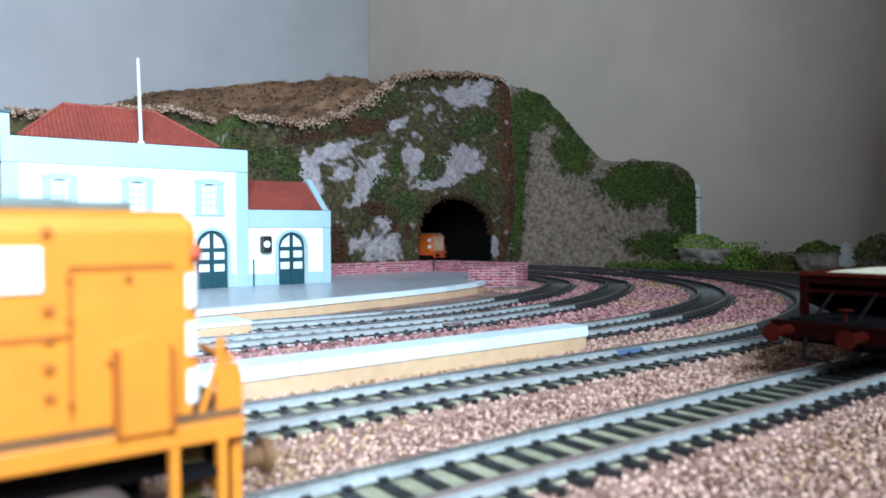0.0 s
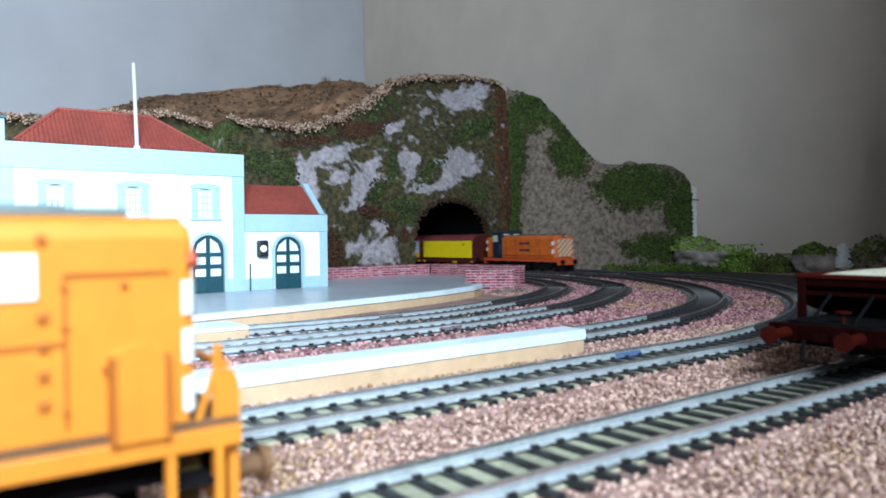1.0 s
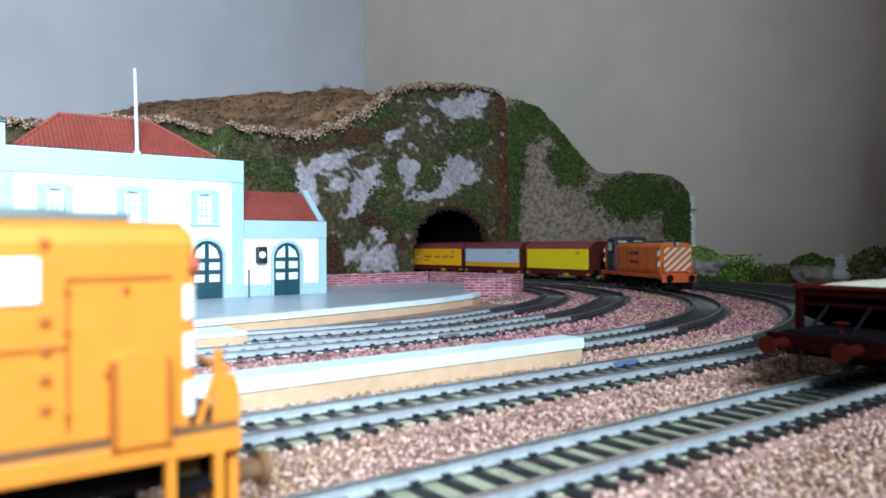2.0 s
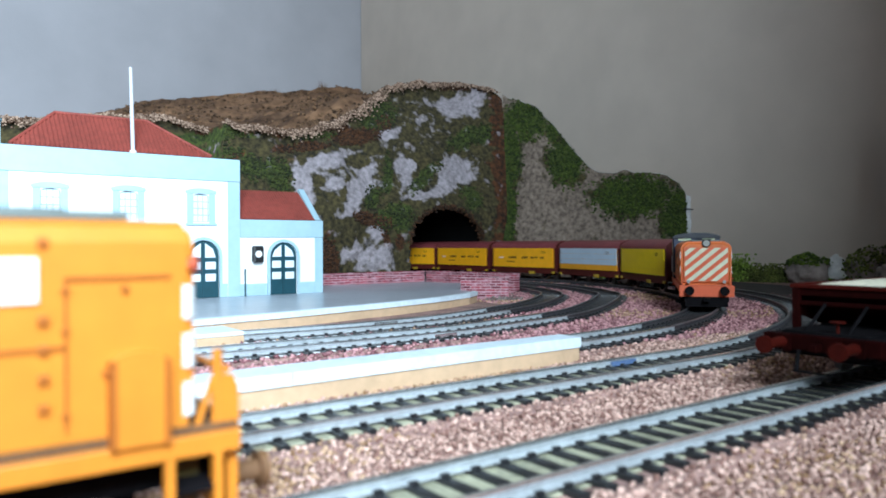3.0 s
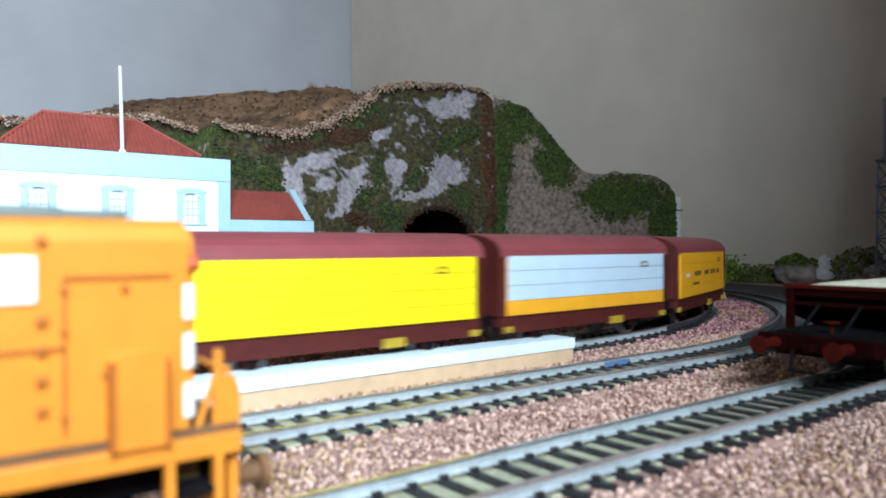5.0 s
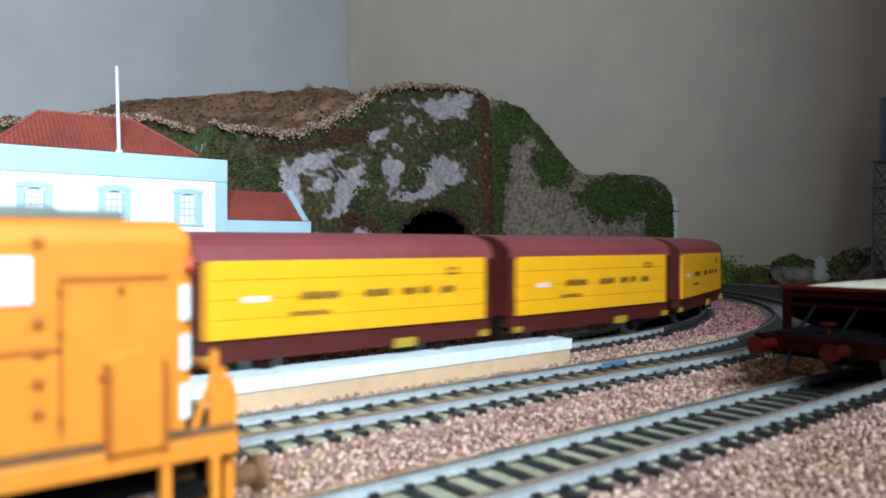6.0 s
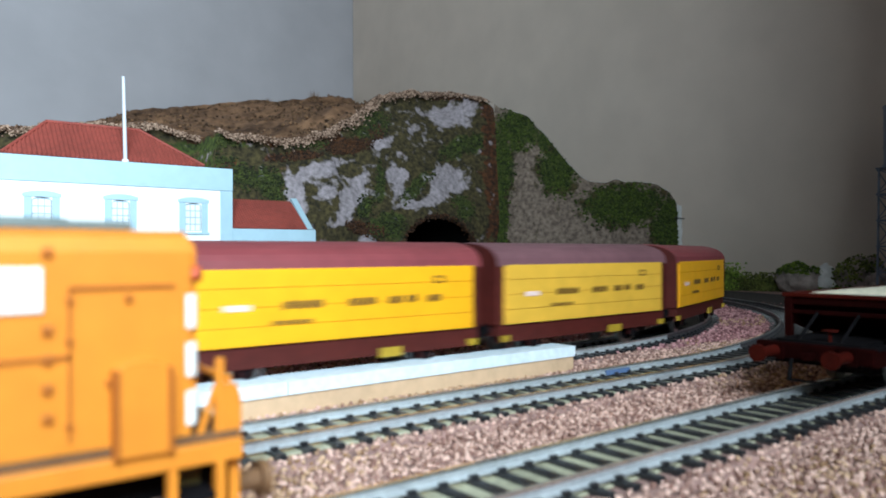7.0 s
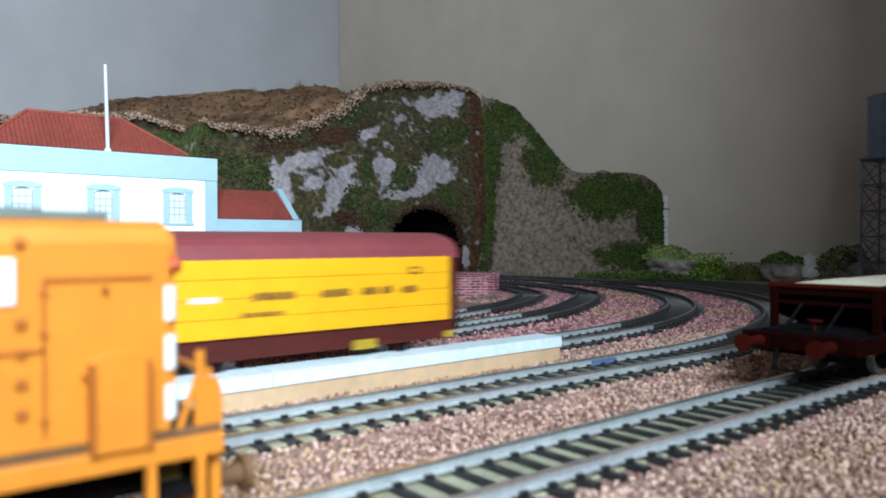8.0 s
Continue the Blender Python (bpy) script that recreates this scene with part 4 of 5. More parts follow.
        a = west(tau, 1.0)
        w = rng.normal() * 0.010
        pts.append((a.x + rng.normal() * 0.001, a.y + w, a.z + 0.003 - abs(w) * 0.45 + rng.uniform(-0.002, 0.002) + 0.003 * noise.noise((a.x * 45, 0, 3))))
        rad.append(rng.uniform(0.0007, 0.0019))
    tagged(clumps("ridge_gravel", pts, rad, M["gravel"], 0.9, rng), "tan gravel path along the hill's ridge", "gravel", kind="stuff")
    # moss tufts over the faces
    for face, spots, mname, n, lab in ((west, TURF, "turf_flock", 2200, "green moss flock on the rocky hill"), (east, EAST_TURF, "shoulder_flock", 3800, "dark green moss flock on the shoulder"), (west, RUST, "rust_moss", 1400, "rusty brown moss flock on the hill")):
        pts, rad = [], []
        while len(pts) < n:
            tau, v = rng.uniform(0.6 if face is west else 0.0, 1.0), rng.uniform(0.02, 1.0)
            p = face(tau, v)
            a = p.x if face is west else tau
            if inside(spots, a, p.z) + rng.uniform(-0.3, 0.3) > 0.45 and not (face is west and in_mouth(p.x, p.z)):
                pts.append((p.x - 0.0006, p.y - 0.001, p.z))
                rad.append(rng.uniform(0.0010, 0.0026))
            elif rng.uniform() < 0.0005:
                n -= 1
        tagged(clumps("moss_tufts", pts, rad, M[mname], 0.9, rng), lab, "moss", kind="stuff")


hills()


# ---- rocks and bushes at the foot of the east wall ----
def boulder(name, c, size, label, material="grey_rock", seed=1, cover=None, cover_from=0.2):
    th = thing(name, label, "rock", Matrix.Translation((c[0], c[1], 0)))
    bm = bmesh.new()
    bmesh.ops.create_icosphere(bm, subdivisions=4, radius=1.0)
    for v in bm.verts:
        k = 1 + 0.34 * noise.fractal(v.co * 1.6 + Vector((seed * 7.3, 0, 0)), 1.0, 2.0, 4)
        q = v.co * k
        v.co = (q.x * size[0], q.y * size[1], max(0.0, c[2] + q.z * size[2]))
    body = part("stone", bm, M[material], th, smooth=True)
    if cover:
        rng = np.random.default_rng(seed)
        co = [v.co for v in body.data.vertices if v.co.z > c[2] + cover_from * size[2]]
        pts = [co[rng.integers(len(co))] + Vector(rng.normal(size=3) * 0.0012) for _ in range(900)]
        t = clumps("moss", pts, rng.uniform(0.001, 0.0026, 900), M[cover], 0.9, rng)
        t.parent = th
    return th


def foot_of_wall():
    boulder("boulder", (0.785, 0.530, 0.022), (0.026, 0.034, 0.020), "grey boulder capped with light green moss", seed=2, cover="moss_light", cover_from=0.25)
    boulder("boulder", (0.835, 0.410, 0.012), (0.020, 0.024, 0.019), "dark grey boulder with moss", seed=5, cover="moss_dark", cover_from=0.5)
    boulder("boulder", (0.848, 0.385, 0.012), (0.014, 0.012, 0.019), "pale grey boulder at the wall's foot", "plaster", seed=8)
    boulder("boulder", (0.855, 0.352, 0.016), (0.018, 0.024, 0.024), "grey boulder covered with green moss", seed=11, cover="moss", cover_from=-0.1)
    boulder("boulder", (0.840, 0.325, 0.010), (0.014, 0.012, 0.015), "rounded pale grey boulder", seed=14)
    rng = np.random.default_rng(21)
    for c0, c1, h, n, m, lab in (((0.80, 0.515), (0.828, 0.480), 0.030, 4800, "moss_light", "light green bush at the hill's foot"), ((0.825, 0.475), (0.85, 0.41), 0.020, 5200, "moss", "low green moss hedge along the wall"), ((0.70, 0.60), (0.79, 0.50), 0.011, 3600, "moss_dark", "dark green moss along the hill's foot"), ((0.84, 0.40), (0.86, 0.25), 0.012, 1600, "moss_dark", "dark moss strip at the wall's foot")):
        k = rng.uniform(0, 1, n)
        wob = 0.6 + 0.5 * np.sin(k * 17 + 1) * np.sin(k * 41)
        x = c0[0] + (c1[0] - c0[0]) * k + rng.normal(size=n) * 0.008
        y = c0[1] + (c1[1] - c0[1]) * k + rng.normal(size=n) * 0.006
        z = np.abs(rng.normal(size=n)) * 0.4 * h * (0.6 + 0.6 * wob)
        tagged(clumps("bush", np.stack([x, y, np.minimum(z, h * 1.1)], 1), rng.uniform(0.0009, 0.0021, n), M[m], 0.9, rng), lab, "bush", kind="stuff")


foot_of_wall()


def water_tower():
    x, y = 0.80, 0.2790
    th = thing("water_tower", "blue-grey steel water tower on lattice legs", "water tower", Matrix.Translation((x, y, 0)))
    tank = part("tank", C((0, 0, 0.134), (0, 0, 0.193), 0.024, seg=40), M["tower_blue"], th, "riveted blue-grey cylindrical tank", smooth=False)
    for z in (0.1345, 0.152, 0.172, 0.1925):
        part("hoop", C((0, 0, z - 0.0006), (0, 0, z + 0.0006), 0.0246, seg=40), M["tower_blue"], tank)
    part("roof", C((0, 0, 0.1932), (0, 0, 0.198), 0.0245, 0.004, 40), M["tower_blue"], tank)
    part("deck", C((0, 0, 0.130), (0, 0, 0.1338), 0.0255, seg=40), M["tower_blue"], th)
    s0, s1 = 0.0235, 0.0215
    corners = [(-1, -1), (1, -1), (1, 1), (-1, 1)]
    for a, b in corners:
        part("leg", C((a * s0, b * s0, 0), (a * s1, b * s1, 0.130), 0.0012, seg=8), M["tower_blue"], th)
    for i in range(5):
        z0, z1 = i * 0.026, (i + 1) * 0.026
        for k in range(4):
            (a, b), (c, d) = corners[k], corners[(k + 1) % 4]
            part("brace", C((a * s0, b * s0, z0), (c * s0, d * s0, z1), 0.0006, seg=6), M["tower_blue"], th)
            part("brace", C((c * s0, d * s0, z0), (a * s0, b * s0, z1), 0.0006, seg=6), M["tower_blue"], th)
            part("girt", C((a * s0, b * s0, z1), (c * s0, d * s0, z1), 0.0008, seg=6), M["tower_blue"], th)
    part("footing", B(-0.027, 0.027, -0.027, 0.027, 0, 0.004, bevel=0.0008), M["grey_rock"], th)


water_tower()


# ---- rolling stock: local x runs forward, z is up from the rail tops ----
def wheelset(th, x, r, name="wheelset", hub="frame_black"):
    w = part(name, C((x, -0.0082, r), (x, 0.0082, r), 0.0011, seg=10), M["frame_black"], th)
    for s in (-1, 1):
        part("wheel", C((x, s * 0.0072, r), (x, s * 0.0098, r), r, seg=24), M["steel"], w)
        part("hub", C((x, s * 0.0098, r), (x, s * 0.0104, r), r * 0.72, seg=20), M[hub], w)


def buffers(th, x, way, z=0.0118, mname="frame_black", gap=0.0102, head=0.0028, long=0.0070):
    for s in (-1, 1):
        b = part("buffer", C((x, s * gap, z), (x + way * long * 0.8, s * gap, z), 0.0014, seg=12), M[mname], th)
        part("buffer_head", C((x + way * long * 0.8, s * gap, z), (x + way * long, s * gap, z), head, seg=18), M[mname], b)


def logo(bm, x, y, z, s, k):
    """A plain ring of two facing brackets, drawn as bars."""
    d = 0.00012 * s
    for sx in (-1, 1):
        for sz in (-1, 1):
            box(bm, x + sx * 0.45 * k - 0.45 * k * 0.72, x + sx * 0.45 * k + 0.45 * k * 0.72, min(y, y + d), max(y, y + d), z + sz * 0.36 * k - 0.13 * k, z + sz * 0.36 * k + 0.13 * k)
        box(bm, x + sx * 0.78 * k - 0.15 * k, x + sx * 0.78 * k + 0.15 * k, min(y, y + d), max(y, y + d), z - 0.34 * k, z + 0.34 * k)


def emblem(hood, x, y, z, s):
    """Two navy bars bent towards each other, closed by thin dull red sides."""
    bm = bmesh.new()
    for k in (-1, 1):
        for j in (-1, 1):
            prism(bm, [(x + j * 0.0026, z + k * 0.0052), (x + j * 0.0086, z + k * 0.0052), (x + j * 0.0096, z + k * 0.0040), (x + j * 0.0080, z + k * 0.0026), (x + j * 0.0036, z + k * 0.0026)], "y", y - 0.0002, y + 0.0002)
    em = part("emblem", bm, M["ink_blue"], hood)
    for k in (-1, 1):
        part("bar", B(x - 0.0027, x + 0.0027, y - 0.00015, y + 0.00015, z + k * 0.0039 - 0.0012, z + k * 0.0039 + 0.0012), M["maroon"], em, "maroon middle bar")
        part("bar", B(x + k * 0.0098 - 0.0006, x + k * 0.0098 + 0.0006, y - 0.0002, y + 0.0002, z - 0.0026, z + 0.0026), M["orange_red"], em, "orange red side bar")


def covered_wagon(label, planks, roof, lettered, group="wagons of the moving train"):
    th = thing("covered_wagon", label, "railway wagon", group=group)
    L, W, zb, ze, zt = 0.0548, 0.0158, 0.0140, 0.0366, 0.0452
    part("floor_frame", B(-L, L, -W + 0.0006, W - 0.0006, 0.0096, zb, bevel=0.0004), M["oxide"], th)
    # body with a rounded roof
    body = part("body", B(-L, L, -W, W, zb, ze + 0.0006, bevel=0.0005), M["oxide"], th, "red oxide wagon body")
    n = 14
    curve = [(-(W + 0.0006) * math.cos(math.pi * i / n), ze + (zt - ze) * math.sin(math.pi * i / n) ** 0.85) for i in range(n + 1)]
    ring = [(curve[-1][0], ze - 0.0006), (curve[0][0], ze - 0.0006)] + curve
    m = len(ring)
    cuts = [(-L - 0.0006, 0.97), (-L + 0.0004, 1.0), (L - 0.0004, 1.0), (L + 0.0006, 0.97)]
    vs = [(x, a, ze - 0.0006 + (b - ze + 0.0006) * f) for x, f in cuts for a, b in ring]
    fs = [(i * m + k, i * m + (k + 1) % m, (i + 1) * m + (k + 1) % m, (i + 1) * m + k) for i in range(len(cuts) - 1) for k in range(m)]
    raw("roof", vs, fs + [tuple(range(m))[::-1], tuple(range((len(cuts) - 1) * m, len(cuts) * m))], M[roof], th)
    for s in (-1, 1):
        end = [(a * 0.985, ze - 0.0006 + (b - ze + 0.0006) * 0.95) for a, b in curve]
        part("end_wall", prism(bmesh.new(), [(W, zb), (-W, zb)] + end, "x", s * (L + 0.0003), s * (L + 0.0010)), M["oxide"], body, "red oxide arched end wall")
        for k in (-0.40, 0.40):
            part("end_post", B(s * (L + 0.0008) - 0.0007, s * (L + 0.0008) + 0.0007, k * 2 * W * 0.5 - 0.0008, k * 2 * W * 0.5 + 0.0008, zb, ze), M["oxide"], body)
        # the long side: four boards, lettering, latch
        side = part("side_panel", B(-0.0520, 0.0520, s * W - 0.0002, s * W + 0.0002, zb + 0.0002, ze), M[planks[0]], th)
        h = (ze - zb) / 4
        for i in range(4):
            part("board", B(-0.0515, 0.0515, s * W + min(0, s * 0.0007), s * W + max(0, s * 0.0007), zb + i * h + 0.00012, zb + (i + 1) * h - 0.00003, bevel=0.0001), M[planks[i]], side)
        y = s * (W + 0.0008)
        f = -s  # the lettering reads from the wagon's own left on either side
        bm = bmesh.new()
        logo(bm, -f * -0.036 * 1.0 if s > 0 else 0.036, y, ze - 0.0046, s, 0.0027)
        part("emblem", bm, M["ink"], side)
        if lettered:
            bm = bmesh.new()
            rng = random.Random(4)
            for x, word in ((-0.0245, 8), (0.0, 5), (0.0150, 6), (0.0310, 3)):
                for _ in range(word):
                    w = rng.uniform(0.0012, 0.0020)
                    if rng.random() > 0.15:
                        z0 = zb + 0.0102 + rng.uniform(0, 0.0005)
                        a, b = f * x, f * (x + w)
                        box(bm, min(a, b), max(a, b), min(y, y + s * 0.0001), max(y, y + s * 0.0001), z0, z0 + 0.0024)
                    x += w + 0.0004
            x = -0.026
            for _ in range(9):
                w = rng.uniform(0.0008, 0.0016)
                a, b = f * x, f * (x + w)
                box(bm, min(a, b), max(a, b), min(y, y + s * 0.0001), max(y, y + s * 0.0001), zb + 0.0058, zb + 0.0071)
                x += w + 0.0004
            part("lettering", bm, M["ink"], side)
            a, b = f * -0.041, f * -0.033
            part("label_plate", B(min(a, b), max(a, b), min(y, y + s * 0.0001), max(y, y + s * 0.0001), zb + 0.0104, zb + 0.0122), M["pink"], side)
        part("sole_bar", B(-L + 0.001, L - 0.001, s * (W - 0.0016), s * (W - 0.0004), 0.0074, zb - 0.0002), M["oxide"], th)
        for k in (-1, 1):
            g = part("axle_guard", prism(bmesh.new(), [(k * 0.0325 - 0.0052, 0.0100), (k * 0.0325 + 0.0052, 0.0100), (k * 0.0325 + 0.0022, 0.0042), (k * 0.0325 - 0.0022, 0.0042)], "y", s * 0.0128 - 0.0004, s * 0.0128 + 0.0004), M["oxide_dark"], th)
            part("axle_box", B(k * 0.0325 - 0.0016, k * 0.0325 + 0.0016, s * 0.0132 - 0.0010, s * 0.0132 + 0.0010, 0.0040, 0.0075, bevel=0.0003), M["frame_black"], g)
            part("spring", B(k * 0.0325 - 0.0070, k * 0.0325 + 0.0070, s * 0.0134 - 0.0005, s * 0.0134 + 0.0005, 0.0078, 0.0090, bevel=0.0004), M["frame_black"], g)
            part("corner_step", B(k * (L - 0.0035) - 0.0018, k * (L - 0.0035) + 0.0018, s * (W + 0.0002) - 0.0006, s * (W + 0.0002) + 0.0006, 0.0078, 0.0100), M["yellow_grimy"], th, "grimy yellow corner step")
        part("brake_box", B(0.0120 * f, 0.0205 * f, s * (W - 0.0012), s * (W + 0.0004), 0.0066, 0.0098, bevel=0.0003) if f > 0 else B(0.0205 * f, 0.0120 * f, s * (W - 0.0012), s * (W + 0.0004), 0.0066, 0.0098, bevel=0.0003), M["yellow_grimy"], th, "grimy yellow brake lever box")
    for k in (-0.0325, 0.0325):
        wheelset(th, k, 0.0058)
    for k in (-1, 1):
        buffers(th, k * L, k, long=0.0034)
    return th


def running_loco():
    th = thing("diesel_locomotive", "orange diesel locomotive with a navy cab and striped nose", "locomotive", group="moving train")
    F, Bk, W = 0.0700, -0.0700, 0.0150
    part("footplate", B(Bk, F, -0.0164, 0.0164, 0.0112, 0.0148, bevel=0.0006), M["orange_red"], th, "orange red footplate")
    bm = bmesh.new()
    prof = [(-W + 0.0010, 0.0150), (W - 0.0010, 0.0150), (W, 0.0165), (W, 0.0385), (W - 0.0012, 0.0408), (W - 0.0045, 0.0424), (-W + 0.0045, 0.0424), (-W + 0.0012, 0.0408), (-W, 0.0385), (-W, 0.0165)]
    prism(bm, prof, "x", -0.0328, F - 0.0035)
    es = [e for e in bm.edges if all(abs(v.co.x - (F - 0.0035)) < 1e-6 for v in e.verts)]
    bmesh.ops.bevel(bm, geom=es, offset=0.0018, segments=3, affect="EDGES")
    hood = part("hood", bm, M["orange_worn"], th, "weathered orange engine hood")
    part("roof_strip", B(-0.0322, F - 0.008, -0.0085, 0.0085, 0.0424, 0.0432, bevel=0.0003), M["roof_grey"], hood)
    for x in (0.052, 0.030, 0.008, -0.014):
        part("roof_vent", C((x, 0, 0.0431), (x, 0, 0.0438), 0.0042, seg=18), M["frame_black"], hood)
    for s in (-1, 1):
        y = s * W
        for x in (0.058, 0.038, 0.020, -0.006, -0.026):
            part("door_seam", B(x - 0.0002, x + 0.0002, y - 0.0002, y + 0.0002, 0.0172, 0.0376), M["oxide"], hood)
        part("grille", B(0.0445, 0.0575, y - 0.0003, y + 0.0003, 0.0285, 0.0372), M["orange_worn"], hood)
        emblem(hood, 0.010, y, 0.0290, s)
        part("handrail", C((-0.031, y + s * 0.0012, 0.0190), (0.062, y + s * 0.0012, 0.0190), 0.00035, seg=6), M["orange_red"], th)
    # striped nose
    x = F - 0.0034
    nose = part("nose_panel", B(x, x + 0.0005, -0.0128, 0.0128, 0.0175, 0.0385), M["orange_red"], th)
    for i in range(-2, 6):
        z0 = 0.0140 + i * 0.0062
        lo, hi = 0.0177, 0.0383
        pts = [(-0.0126, z0), (0.0126, z0 + 0.0215), (0.0126, z0 + 0.0215 + 0.0031), (-0.0126, z0 + 0.0031)]
        bm = bmesh.new()
        prism(bm, pts, "x", x + 0.0005, x + 0.0009)
        for z, nrm in ((lo, (0, 0, -1)), (hi, (0, 0, 1))):
            bmesh.ops.bisect_plane(bm, geom=bm.verts[:] + bm.edges[:] + bm.faces[:], plane_co=(0, 0, z), plane_no=nrm, clear_outer=True)
        if bm.faces:
            bmesh.ops.holes_fill(bm, edges=bm.edges[:])
            # darker than the corner's white patches: the nose's weaker light is in the colour
            part("stripe", bm, M["cream"], nose)
        else:
            bm.free()
    lampb = part("headlamp", C((F - 0.004, 0, 0.0412), (F - 0.0022, 0, 0.0412), 0.0026, seg=18), M["frame_black"], th)
    part("lens", C((F - 0.0022, 0, 0.0412), (F - 0.0018, 0, 0.0412), 0.0020, seg=18), M["lamp_lens"], lampb)
    for s in (-1, 1):
        part("marker_lamp", C((F - 0.003, s * 0.0105, 0.0172), (F - 0.0018, s * 0.0105, 0.0172), 0.0011, seg=12), M["lamp_lens"], th)
        part("end_rail", C((F - 0.0006, s * 0.0142, 0.0148), (F - 0.0006, s * 0.0142, 0.0250), 0.0004, seg=6), M["orange_red"], th)
        for z in (0.0205, 0.0300):
            part("stripe", prism(bmesh.new(), [(F - 0.0105, z), (F - 0.0056, z + 0.0016), (F - 0.0056, z + 0.0062), (F - 0.0105, z + 0.0046)], "y", s * W - 0.0003, s * W + 0.0003), M["white"], nose, "white warning patch on the hood corner")
    # cab
    part("cab", B(-0.0512, -0.0325, -0.0166, 0.0166, 0.0150, 0.0455, bevel=0.0008), M["navy"], th, "navy blue driver's cab")
    n = 10
    cur = [(-0.0172 * math.cos(math.pi * i / n), 0.0452 + 0.0040 * math.sin(math.pi * i / n) ** 0.8) for i in range(n + 1)]
    part("cab_roof", prism(bmesh.new(), cur, "x", -0.0528, -0.0308), M["cab_roof"], th, "dark navy cab roof")
    for s in (-1, 1):
        y = s * 0.0166
        w = part("cab_window", B(-0.0502, -0.0405, y - 0.0003, y + 0.0003, 0.0350, 0.0430, bevel=0.0002), M["glass"], th, "dull glazed cab window")
        part("door_handle", C((-0.0352, y + s * 0.0008, 0.0200), (-0.0352, y + s * 0.0008, 0.0320), 0.0003, seg=6), M["steel"], th)
        for z in (0.0205, 0.0300):
            part("number_plate", B(-0.0668, -0.0645, s * 0.0141, s * 0.0145, z + 0.0030, z + 0.0070), M["white"], th, "white painted warning patch")
        for e in (-1, 1):
            part("cab_front_window", B(-0.0325 if e > 0 else -0.0515, -0.0322 if e > 0 else -0.0512, s * 0.0085 - 0.0045, s * 0.0085 + 0.0045, 0.0432, 0.0450), M["glass"], th)
    part("rear_hood", B(-0.0665, -0.0513, -0.0141, 0.0141, 0.0150, 0.0405, bevel=0.0015), M["orange_worn"], th, "weathered orange short hood")
    # running gear
    part("fuel_tank", B(-0.014, 0.014, -0.0130, 0.0130, 0.0030, 0.0110, bevel=0.001), M["frame_black"], th)
    for c in (-0.040, 0.040):
        bg = part("bogie", B(c - 0.0190, c + 0.0190, -0.0125, 0.0125, 0.0045, 0.0098, bevel=0.0008), M["frame_black"], th)
        for x in (c - 0.0125, c + 0.0125):
            wheelset(th, x, 0.0056)
            for s in (-1, 1):
                part("axle_box", B(x - 0.0018, x + 0.0018, s * 0.0136 - 0.0010, s * 0.0136 + 0.0010, 0.0038, 0.0078, bevel=0.0003), M["frame_black"], bg)
    for k in (F, Bk):
        w = 1 if k > 0 else -1
        part("buffer_beam", B(min(k, k + w * 0.0008), max(k, k + w * 0.0008), -0.0160, 0.0160, 0.0080, 0.0150), M["orange_red"], th)
        part("snow_plough", B(min(k - w * 0.003, k), max(k - w * 0.003, k), -0.0125, 0.0125, 0.0018, 0.0078), M["frame_black"], th)
        buffers(th, k + w * 0.0008, w, long=0.0042)
        part("coupling", B(min(k, k + w * 0.006), max(k, k + w * 0.006), -0.0020, 0.0020, 0.0055, 0.0072), M["frame_black"], th)
    return th


